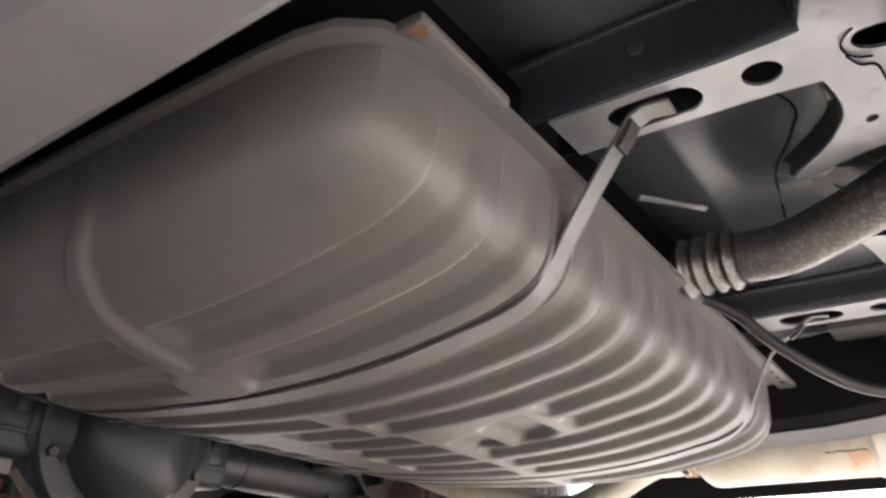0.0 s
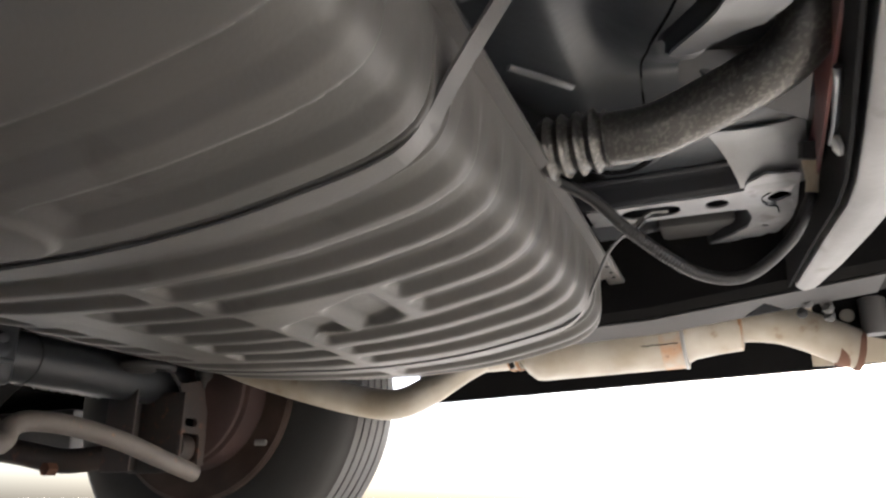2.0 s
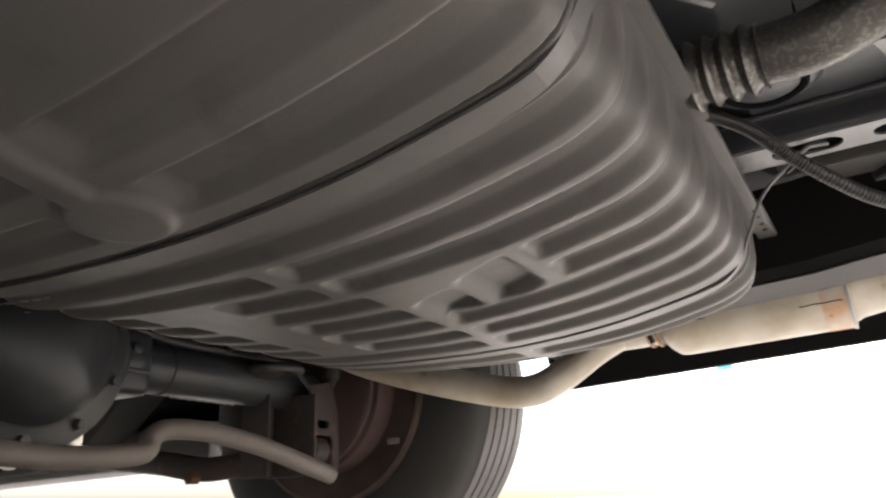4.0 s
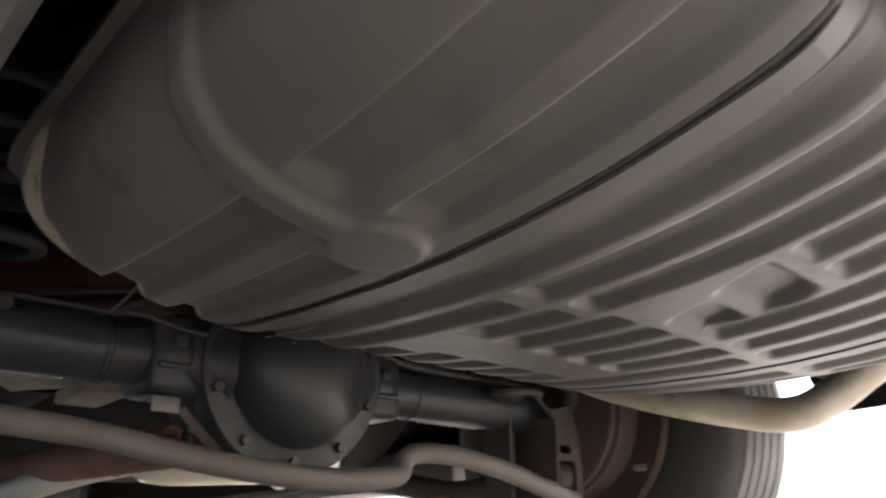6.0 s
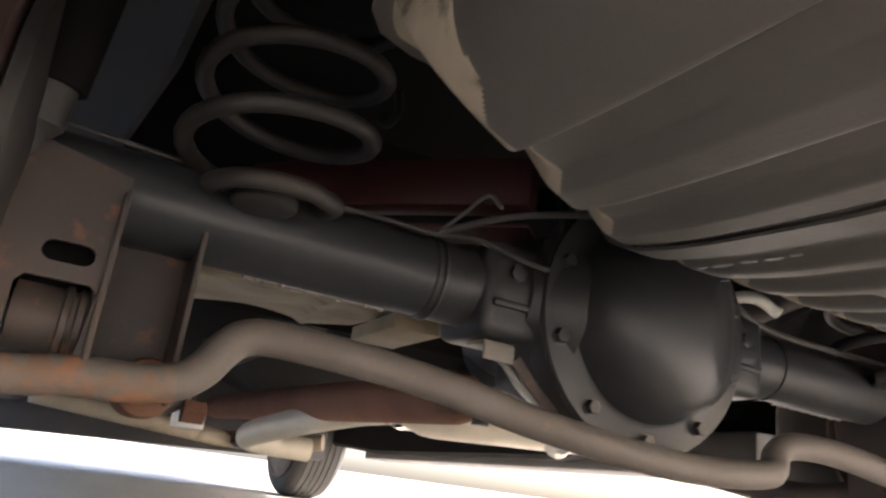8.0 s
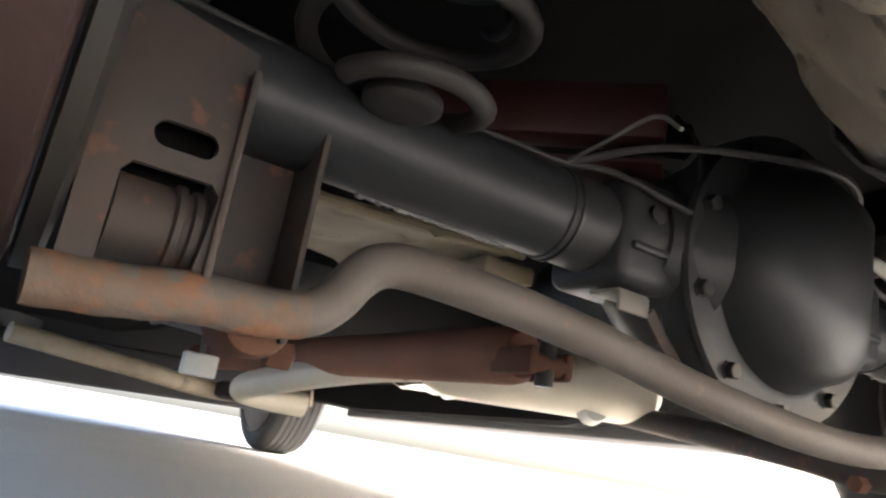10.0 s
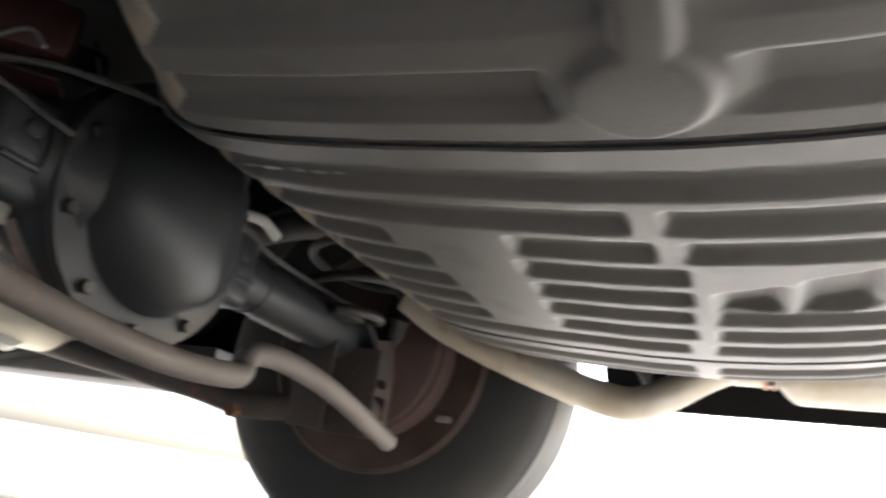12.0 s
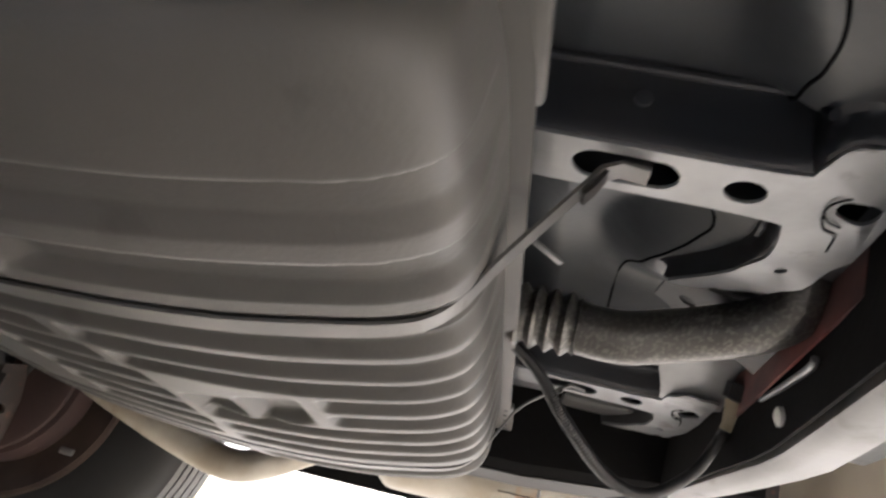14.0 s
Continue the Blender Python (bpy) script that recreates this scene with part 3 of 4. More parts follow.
def tank_strap(x, hook, tail):
    g = settle(thing("tank_strap", "flat grey steel strap holding the fuel tank", "strap", "tank straps"), TANK_AT)
    hook = TANK_AT.inverted() @ Vector(hook)
    pts = [Vector((x, -0.226, 0.44))]
    for y in np.linspace(-0.236, -0.842, 70):
        share = max(0.0, 1 - abs((y - TY) / TB) ** 7) ** (1 / 7)
        skin = TZ - (TZ - float(tank_bottom(y))) * share
        corner = float(tank_bottom(y)) + 1.3 * (-0.494 * (x + 0.41) + 0.869 * (y + 0.38))
        pts.append(Vector((x, float(y), min(max(skin, corner), TZ) + 0.0005)))
    hx = hook[0] - x
    bend = curve_points([tuple(pts[-1]), (x + 0.03 * hx, -0.853, 0.346), (x + 0.12 * hx, -0.864, 0.362), (x + 0.3 * hx, -0.876, 0.386), (x + 0.62 * hx, -0.898, 0.424), tuple(hook)], 6)
    run = pts + bend[1:]
    bm, rows = bmesh.new(), []
    for i, p in enumerate(run):
        along = (run[min(i + 1, len(run) - 1)] - run[max(i - 1, 0)]).normalized()
        out = Vector((1, 0, 0)).cross(along).normalized() * 0.0012
        half = 0.012 + (tail / 2 - 0.012) * float(smooth01(-0.78, -0.875, p.y))
        side = Vector((half, 0, 0))
        rows.append([bm.verts.new(q) for q in (p - side - out, p + side - out, p + side + out, p - side + out)])
    for p, q in zip(rows, rows[1:]):
        for k in range(4):
            bm.faces.new((p[k], p[(k + 1) % 4], q[(k + 1) % 4], q[k]))
    bm.faces.new(rows[0])
    bm.faces.new(rows[-1])
    bmesh.ops.recalc_face_normals(bm, faces=bm.faces[:])
    part("band", bm, STRAP, g, smooth=False)
    # doubled end, bent back through the slot
    h = Vector(hook)
    up = (h - bend[-6]).normalized()
    part("fold", strip_bm([h - up * 0.022 + Vector((0, -0.003, -0.003)), h - up * 0.012 + Vector((0, -0.0035, -0.003)), h + Vector((0, -0.003, -0.001))], (1, 0, 0), tail * 0.8, 0.003), BOLT, g, "dark folded strap end")
    part("hook", strip_bm([h + Vector((0, 0.004, -0.006)), h, h + Vector((0.003, -0.012, 0.008)), h + Vector((0.004, -0.030, 0.007))], (1, 0, 0), tail, 0.003), STRAP, g)
    return g


strap_left = tank_strap(-0.2065, (-0.186, -0.919, 0.476), 0.018)
strap_right = tank_strap(0.2905, (0.288, -0.925, 0.464), 0.007)


# ---- boot floor rails behind the tank ----
def floor_rail(xm, z, mat, turn):
    g = thing("floor_rail", "worn grey pressed boot floor rail with slot and round holes", "floor rail", "boot floor rails", "structure")
    x0, x1 = xm - 0.027, xm + 0.027
    # foot plate with a wing on each side, swept up to the pan
    wing = [(0.031, -1.042), (0.05, -1.046), (0.072, -1.047), (0.095, -1.041), (0.118, -1.027), (0.142, -1.008), (0.168, -0.992),
            (0.172, -1.012), (0.155, -1.036), (0.140, -1.066), (0.117, -1.084), (0.080, -1.092)]
    wing = [(p.x, p.y) for p in curve_points([(a, b, 0) for a, b in wing], 3)]
    near = [(0.031, -1.041), (0.040, -1.042), (0.055, -1.047), (0.066, -1.056), (0.070, -1.068), (0.069, -1.080), (0.064, -1.092)]
    near = [(p.x, p.y) for p in curve_points([(a, b, 0) for a, b in near], 3)]
    out = [(x0, -0.86), (x1, -0.86), (x1, -0.99), (x1 + 0.001, -1.02)] + [(xm + a, b) for a, b in wing] + [(xm + 0.06, -1.098), (xm - 0.06, -1.098)]
    out += [(xm - a, b) for a, b in reversed(near)] + [(x0 - 0.001, -1.02), (x0, -0.99)]
    holes = [oval(xm, -0.9335, 0.071, 0.034), oval(xm, -1.010, 0.027, 0.027), oval(xm, -1.078, 0.026, 0.026), oval(xm + 0.097, -1.062, 0.009, 0.009)]
    def lift(u, v, d):
        a = abs(u - xm)
        return (u, v, z + d + 0.008 * float(smooth01(0.12, 0.19, a)) + 0.0012 * math.sin(230 * v + 60 * u) * float(smooth01(-1.02, -1.04, v)))
    part("lower_face", plate_bm(out, holes, 0.003, lift), mat, g)
    # upright walls that join the plate to the pan
    for s in (-1, 1):
        w = [Vector((xm + s * 0.0265, -0.84, 0)), Vector((xm + s * 0.0265, -0.92, 0)), Vector((xm + s * 0.0265, -0.99, 0)), Vector((xm + s * 0.028, -1.022, 0))]
        w += [Vector((xm + s * a, b, 0)) for a, b in (near[:turn] if s < 0 else wing[:19])]
        vs, steps = [], ((0.0, 0.0), (0.0022, 0.06), (0.0034, 0.22), (0.0038, 0.6), (0.0052, 0.86), (0.0095, 1.0))
        for i, p in enumerate(w):
            zb = lift(p.x, p.y, 0.003)[2]
            zt = max(pan_z(p.x, p.y + 0.004) + 0.001, zb + 0.006)
            for out, up in steps:
                dent = 0.0012 * math.sin(1.7 * i + 9 * up) * math.sin(math.pi * up)
                vs.append((p.x + s * (out + dent), p.y - 0.0005 + out + dent, zb + (zt - zb) * up))
        m = len(steps)
        mesh_object("side_wall", vs, [(m * i + k, m * i + k + 1, m * i + m + k + 1, m * i + m + k) for i in range(len(w) - 1) for k in range(m - 1)], GLOSSBLK, g)
        tube("wall_flange", [(p.x + s * 0.010, p.y + 0.008, pan_z(p.x, p.y) - 0.003) for p in w[:11]], 0.0035, GLOSSBLK, g, 8)
    lathe("side_rivet", [(0, 0.006), (0.003, 0.006), (0.004, 0.003)], (xm - 0.030, -0.935, z + 0.035), (-1, 0, 0), PAN, g, 12)
    # rolled rim and crack beside the rear hole
    rim = [(xm + 0.019 * math.cos(a), -1.078 + 0.019 * math.sin(a), z - 0.001) for a in np.linspace(0.2, 2.6, 12)]
    tube("hole_rim", rim, 0.0008, HOLE, g, 6)
    tube("crack", [(xm + 0.010, -1.060, z - 0.001), (xm + 0.024, -1.066, z - 0.001), (xm + 0.030, -1.075, z - 0.001), (xm + 0.052, -1.078, z - 0.001)], 0.0008, HOLE, g, 6)
    # black sheets over the holes put the hollow's shade into colour
    box("hollow_shade", (x0 + 0.001, -1.095, min(z + 0.055, pan_z(xm, -0.95) - 0.006)), (x1 - 0.001, -0.84, min(z + 0.055, pan_z(xm, -0.95) - 0.006) + 0.004), HOLE, g, 0.001)
    box("foot_shade", (xm - (0.11 if turn > 3 else 0.03), -1.095, z + 0.024), (xm + 0.11, -1.049, z + 0.027), HOLE, g, 0.001)
    return g


rail_a = floor_rail(-0.175, 0.489, WEAR, 16)
rail_b = floor_rail(0.302, 0.474, WEAR, 3)


# ---- rear axle ----
def rear_axle():
    g = thing("rear_axle", "black painted solid rear axle with ten-bolt differential cover", "axle")
    tilt = radians(1.5)

    def T(p):
        y, z = p[1], p[2]
        return (p[0], y * math.cos(tilt) - z * math.sin(tilt), AX + y * math.sin(tilt) + z * math.cos(tilt))
    back = (0, -math.cos(tilt), -math.sin(tilt))
    for s in (-1, 1):
        lathe("axle_tube", [(0.13, 0.052), (0.17, 0.050), (0.185, 0.047), (0.187, 0.041), (0.245, 0.040), (0.246, 0.042), (0.249, 0.042), (0.25, 0.040), (0.61, 0.040)],
              (0, 0, AX), (s, 0, 0), AXLE, g, 40)
        lathe("tube_flange", [(0.10, 0.085), (0.135, 0.064), (0.15, 0.056)], (0, 0, AX), (s, 0, 0), AXLE, g, 32)
        bm = box_bm((0.125, -0.047, AX - 0.052), (0.200, 0.05, AX + 0.047), 0.014, 3)
        for v in bm.verts:
            v.co.x *= s
        part("casting_block", bm, AXLE, g)
        part("casting_rib", box_bm((min(s * 0.13, s * 0.19), -0.052, AX - 0.022), (max(s * 0.13, s * 0.19), -0.044, AX - 0.014), 0.003), AXLE, g)
        part("fill_plug", lathe_bm([(0, 0.009), (0.006, 0.009), (0.007, 0.006)], (s * 0.165, -0.046, AX + 0.015), (0, -1, 0), 8), AXLE, g)
        part("weld_bead", sweep_bm([Vector((s * (0.28 + 0.004 * i), 0.009 + 0.0008 * math.sin(i * 2.1), AX - 0.0395)) for i in range(36)], lambda f: 0.0021 + 0.0014 * math.sin(f * 75) * math.sin(f * 31), 8), RAILP, g)
    # housing: a rounded case with the pinion nose ahead
    lathe("carrier_housing", [(-0.055, 0.138), (-0.045, 0.142), (-0.03, 0.142), (-0.02, 0.134), (0.03, 0.125), (0.09, 0.10), (0.15, 0.066), (0.21, 0.052), (0.26, 0.05), (0.262, 0.02)],
          (0, 0, AX), (0, math.cos(tilt), math.sin(tilt)), AXLE, g, 48)
    for s in (-1, 1):
        bm = box_bm((0.045, 0.0, AX - 0.115), (0.060, 0.17, AX - 0.03), 0.006)
        for v in bm.verts:
            v.co.x = s * (v.co.x - 0.12 * max(0, v.co.y - 0.05))
            v.co.z += 0.35 * max(0, v.co.y - 0.03)
        part("nose_rib", bm, AXLE, g)
    part("hose_bracket", box_bm((-0.188, -0.038, 0.276), (-0.152, -0.034, 0.294), 0.002), BRACKET2, g, "pale hose bracket")
    box("bracket_lip", (-0.188, -0.035, 0.292), (-0.152, 0.0, 0.296), BRACKET2, g, 0.0015)
    part("bracket_strut", strip_bm([Vector((-0.150, -0.036, 0.282)), Vector((-0.128, -0.034, 0.262)), Vector((-0.095, -0.032, 0.236))], (0.7, 0, 0.7), 0.012, 0.003), BRACKET, g)
    # cover: flange ring and dome
    o = T((0, -0.055, 0))
    cover = lathe("differential_cover", [(0.0, 0.140), (0.004, 0.142), (0.009, 0.140), (0.010, 0.112), (0.013, 0.107), (0.022, 0.104), (0.045, 0.097),
                                         (0.062, 0.080), (0.071, 0.055), (0.075, 0.028), (0.076, 0.001)], o, back, AXLE, g, 64)
    for v in cover.data.vertices:
        d = (v.co - Vector(o)).dot(Vector(back))
        if d > 0.012 and v.co.x > 0.03:          # pressed facet beside the dome's middle
            v.co += Vector(back) * (min(d, max(0.012, 0.072 - 0.55 * (v.co.x - 0.03))) - d)
    for k in range(10):
        a = radians(36 * k)
        c = T((0.125 * math.sin(a), -0.064, -0.125 * math.cos(a)))
        bm = lathe_bm([(0, 0.0098), (0.0015, 0.0098), (0.0016, 0.0078), (0.008, 0.0078), (0.009, 0.0065)], c, back, 6)
        part("cover_bolt", bm, BOLT, cover)
    # spring seats and lower arm brackets
    for s in (-1, 1):
        lathe("spring_seat", [(0, 0.01), (0.002, 0.028), (0.004, 0.030), (0.007, 0.026), (0.008, 0.012)], (s * 0.437, -0.045, AX + 0.015), (0, 0, 1), AXLE, g, 32)
        outl = [(0.531, AX - 0.005), (0.600, AX + 0.01), (0.607, AX - 0.05), (0.606, AX - 0.150), (0.588, AX - 0.152), (0.588, AX - 0.100), (0.583, AX - 0.0935), (0.541, AX - 0.0935),
                (0.536, AX - 0.099), (0.538, AX - 0.125), (0.541, AX - 0.150), (0.531, AX - 0.160), (0.529, AX - 0.14), (0.5305, AX - 0.06)]
        holes = [[(0.560 + 0.0095 * (1 if math.cos(a) > 0 else -1) + 0.0082 * math.cos(a), AX - 0.0735 + 0.0078 * math.sin(a)) for a in np.linspace(0.05, 2 * math.pi + 0.05, 20, endpoint=False)]]
        part("arm_bracket", plate_bm(outl, holes, 0.005, lambda u, v, d, s=s: (s * u, -0.0805 + d + 0.35 * max(0, v - AX + 0.03), v)), BRACKET, g)
        # black plate added behind the slot to imitate the shade inside
        box("slot_shade_plate", (min(s * 0.538, s * 0.612), -0.050, AX - 0.115), (max(s * 0.538, s * 0.612), -0.045, AX - 0.03), UNDERCOAT, g, 0.002)
        box("bracket_side", (min(s * 0.463, s * 0.468), -0.035, AX - 0.165), (max(s * 0.463, s * 0.468), 0.03, AX - 0.02), BRACKET, g, 0.002)
        box("bracket_side", (min(s * 0.530, s * 0.535), -0.085, AX - 0.165), (max(s * 0.530, s * 0.535), 0.03, AX - 0.02), BRACKET, g, 0.002)
        box("bracket_web", (min(s * 0.468, s * 0.530), 0.012, AX - 0.16), (max(s * 0.468, s * 0.530), 0.017, AX - 0.02), BRACKET, g, 0.002)
        lathe("arm_bushing", [(0.0, 0.010), (0.001, 0.024), (0.004, 0.0265), (0.008, 0.0265), (0.0095, 0.0235), (0.0125, 0.0235), (0.0135, 0.0275), (0.0175, 0.0275), (0.019, 0.0245), (0.05, 0.0250), (0.052, 0.012)], (s * 0.536, -0.050, AX - 0.119), (s, 0, 0), BRACKET, g, 32)
        # backing plate and drum
        # left plate coloured black, not rust, to imitate shade on that side
        lathe("backing_plate", [(0.60, 0.04), (0.608, 0.145), (0.612, 0.152), (0.622, 0.152), (0.624, 0.146)], (0, 0, AX), (s, 0, 0), DRUM if s > 0 else SPRING, g, 48)
        lathe("brake_drum", [(0.626, 0.148), (0.63, 0.158), (0.69, 0.158), (0.71, 0.14)], (0, 0, AX), (s, 0, 0), DRUM, g, 48)
    return g


axle = settle(rear_axle(), AXLE_AT)


def coil_spring(x):
    g = thing("coil_spring", "black coil suspension spring standing on the axle seat", "spring", "rear coil springs")
    y, pts = -0.062, []
    for i in range(128):
        a = math.pi * (-0.95 + i / 14)
        f = a / (2 * math.pi)
        r = 0.046 + 0.031 * float(smooth01(-0.5, 0.55, f)) - 0.03 * max(0, f - 3.4)
        pts.append(Vector((x + 0.004 * f + r * math.cos(a), y + r * math.sin(a), AX + 0.020 + 0.0625 * max(f, -0.1 + 0.15 * f))))
    part("coil", sweep_bm(pts, 0.0080, 12), SPRING, g)
    lathe("isolator", [(0, 0.02), (0.001, 0.024), (0.004, 0.028), (0.010, 0.028), (0.013, 0.024), (0.014, 0.012)], (x, y, AX + 0.002), (0, 0, 1), SPRING, g, 28, "black rubber isolator")
    return g


spring_left, spring_right = settle(coil_spring(-0.430), AXLE_AT), settle(coil_spring(0.430), AXLE_AT)


def sway_bar():
    g = thing("sway_bar", "dusty rear anti-roll bar with a rusty end below the axle", "anti-roll bar")
    line = [(-0.60, -0.078, 0.189), (-0.57, -0.076, 0.192), (-0.53, -0.073, 0.198), (-0.49, -0.068, 0.200), (-0.463, -0.062, 0.206), (-0.446, -0.058, 0.219), (-0.434, -0.056, 0.236), (-0.420, -0.056, 0.248),
            (-0.395, -0.057, 0.252), (-0.325, -0.058, 0.2485), (-0.24, -0.061, 0.239), (-0.145, -0.065, 0.2225), (-0.03, -0.070, 0.209), (0.06, -0.070, 0.206), (0.14, -0.068, 0.212), (0.168, -0.060, 0.220),
            (0.180, -0.054, 0.238), (0.205, -0.056, 0.250), (0.27, -0.064, 0.249), (0.36, -0.075, 0.233), (0.45, -0.086, 0.207), (0.525, -0.092, 0.186)]
    tube("bar", line, lambda f: 0.0134 + 0.0018 * min(1, f / 0.4), SWAY, g, 18, 8)
    tube("bar_end", [(-0.612, -0.079, 0.188), (-0.57, -0.076, 0.1915), (-0.535, -0.0735, 0.197), (-0.495, -0.069, 0.1985), (-0.468, -0.064, 0.2035)], lambda f: 0.0141 + 0.0004 * math.sin(f * 40), BAREND, g, 18, 6, label="rusty bar end")
    lathe("end_bushing", [(0, 0.012), (0.003, 0.022), (0.008, 0.024), (0.05, 0.024), (0.055, 0.02)], (-0.480, -0.028, 0.200), (-0.05, 1, 0.02), RUST, g, 24)
    return g


sway = sway_bar()


def drive_shaft():
    g = thing("drive_shaft", "rusty brown steel drive shaft with universal joint", "drive shaft")
    a, b = Vector((0.01, 0.375, 0.290)), Vector((-0.01, 2.4, 0.325))
    d = (b - a).normalized()
    lathe("shaft_tube", [(0, 0.032), (0.01, 0.040), (0.03, 0.043), (2.0, 0.043)], a, d, SHAFT, g, 32)
    for s in (-1, 1):
        part("yoke_ear", box_bm((0.01 + s * 0.030 - 0.008, 0.305, 0.258), (0.01 + s * 0.030 + 0.008, 0.40, 0.296), 0.006), RUST, g)
    lathe("joint_cross", [(-0.036, 0.014), (0.036, 0.014)], (0.01, 0.32, 0.276), (1, 0, 0), RUST, g, 16)
    lathe("joint_cap", [(-0.03, 0.013), (0.03, 0.013)], (0.01, 0.32, 0.276), (0, 0, 1), BOLT, g, 16)
    lathe("pinion_flange", [(0, 0.035), (0.03, 0.04), (0.035, 0.03)], (-0.01, 0.255, 0.345), (-0.1, 1, -0.6), AXLE, g, 24)
    return g


shaft = drive_shaft()


# ---- exhaust ----
def rear_muffler():
    g = thing("rear_muffler", "cream aluminised rear muffler with scorched weld and tailpipe", "muffler")
    lathe("muffler_body", [(0.0, 0.030), (0.004, 0.037), (0.014, 0.050), (0.026, 0.060), (0.036, 0.062), (0.262, 0.062), (0.28, 0.055), (0.282, 0.03)], (0.69, -0.65, 0.3994), (0, -1, 0.03), EXHAUST, g, 40)
    lathe("inlet_neck", [(0.0, 0.026), (0.002, 0.034), (0.03, 0.036), (0.084, 0.037)], (0.69, -0.568, 0.394), (0, -1, 0.05), EXHAUST, g, 32)
    for y, w in ((-0.634, 0.0035), (-0.647, 0.0025)):
        lathe("neck_clamp", [(-w, 0.036), (-w, 0.0405), (w, 0.0405), (w, 0.036)], (0.69, y, 0.398), (0, -1, 0.03), WELD, g, 32)
    lathe("neck_bolt", [(-0.016, 0.0045), (0.016, 0.0045)], (0.655, -0.640, 0.372), (0, 0.3, 1), BOLT, g, 8)
    lathe("scorched_band", [(-0.036, 0.0616), (-0.032, 0.0624), (-0.004, 0.0624), (0.0, 0.0615)], (0.69, -0.927, 0.4077), (0, -1, 0.03), SCORCH, g, 40)
    lathe("weld_collar", [(-0.004, 0.058), (-0.003, 0.0645), (0.001, 0.0645), (0.003, 0.050)], (0.69, -0.929, 0.408), (0, -1, 0.03), RODM, g, 40)
    lathe("outlet_cone", [(0.0, 0.056), (0.012, 0.050), (0.05, 0.045), (0.085, 0.043), (0.088, 0.036)], (0.69, -0.93, 0.408), (0, -1, 0.03), EXHAUST, g, 40)
    for y0, y1, a in ((-0.865, -0.922, 3.66), (-0.72, -0.735, 3.5)):
        pts = [(0.69 + 0.0625 * math.cos(a + 0.01 * math.sin(i * 2.3)), y0 + (y1 - y0) * i / 6, 0.397 - 0.03 * (y0 + (y1 - y0) * i / 6 + 0.57) + 0.0625 * math.sin(a + 0.01 * math.sin(i * 2.3))) for i in range(7)]
        tube("scratch", pts, 0.0008, UNDERCOAT, g, 6)
    tube("outlet_pipe", [(0.69, -0.93, 0.408), (0.69, -1.0, 0.412), (0.692, -1.05, 0.410), (0.70, -1.10, 0.398), (0.712, -1.18, 0.360)], 0.0315, EXHAUST, g, 28, caps=False)
    lathe("tip_rim", [(-0.006, 0.0312), (-0.005, 0.0322), (0.003, 0.0322), (0.004, 0.0295), (-0.03, 0.0290)], (0.712, -1.18, 0.360), (0.14, -0.97, -0.20), RUST, g, 32, "rusty cut tailpipe rim")
    lathe("clamp_ring", [(-0.004, 0.040), (-0.002, 0.0435), (0.002, 0.0435), (0.004, 0.031)], (0.69, -1.015, 0.412), (0, -1, 0), WELD, g, 32)
    # forward length of the pipe coloured dark for the shade above the axle
    tube("over_axle_pipe", [(0.46, 0.25, 0.50), (0.47, 0.12, 0.53), (0.475, 0.02, 0.52), (0.48, -0.06, 0.465), (0.49, -0.115, 0.415)], 0.0255, BRACKET, g, 24, label="dark brown pipe over the axle, shade put in its colour")
    tube("inlet_pipe", [(0.485, -0.10, 0.415), (0.51, -0.165, 0.376), (0.545, -0.262, 0.340), (0.582, -0.372, 0.309), (0.605, -0.442, 0.299), (0.63, -0.488, 0.318), (0.66, -0.543, 0.36), (0.685, -0.585, 0.388)], 0.026, EXHAUST, g, 28)
    return g


muffler = rear_muffler()


def front_exhaust():
    g = thing("middle_muffler", "pale oval middle muffler and pipes ahead of the axle", "muffler")
    a, d = Vector((0.085, 0.855, 0.302)), Vector((0.33, -0.23, 0.01)).normalized()
    bm = lathe_bm([(0, 0.034), (0.012, 0.040), (0.03, 0.064), (0.07, 0.092), (0.10, 0.098), (0.44, 0.098), (0.47, 0.085), (0.49, 0.03)], a, d, 40)
    for v in bm.verts:
        v.co.z = 0.302 + 0.60 * (v.co.z - 0.302)
    part("muffler_body", bm, ALUM, g, "pale oval muffler shell")
    lathe("inlet_weld", [(-0.006, 0.034), (-0.004, 0.0385), (0.004, 0.0385), (0.006, 0.034)], a - d * 0.004, (-0.16, 0.30, -0.02), WELD, g, 24)
    tube("pipe", [(0.10, 0.845, 0.300), (0.05, 0.95, 0.287), (0.0, 1.12, 0.264), (-0.045, 1.32, 0.236), (-0.062, 1.45, 0.219), (-0.045, 1.53, 0.208), (0.03, 1.56, 0.202), (0.14, 1.57, 0.20)], 0.034, ALUM, g, 24)
    return g


mid_muffler = front_exhaust()


# ---- filler pipe and breather ----
def filler_pipe():
    g = thing("filler_pipe", "weathered zinc fuel filler pipe with corrugated neck", "filler pipe")
    lathe("corrugated_neck", [(0, 0.026)] + [(0.004 + 0.0018 * i, 0.0272 + 0.0030 * math.sin(2 * math.pi * i / 8.0)) for i in range(33)] + [(0.062, 0.025)],
          (0.055, -0.866, 0.460), (-0.04, -1, -0.02), ZINC, g, 36)
    tube("pipe", [(0.053, -0.916, 0.459), (0.049, -0.965, 0.457), (0.042, -1.007, 0.466), (0.022, -1.062, 0.479), (0.006, -1.090, 0.491), (-0.008, -1.100, 0.507), (-0.018, -1.101, 0.535), (-0.02, -1.101, 0.58)], 0.0243, ZINC, g, 32)
    return g


filler = filler_pipe()


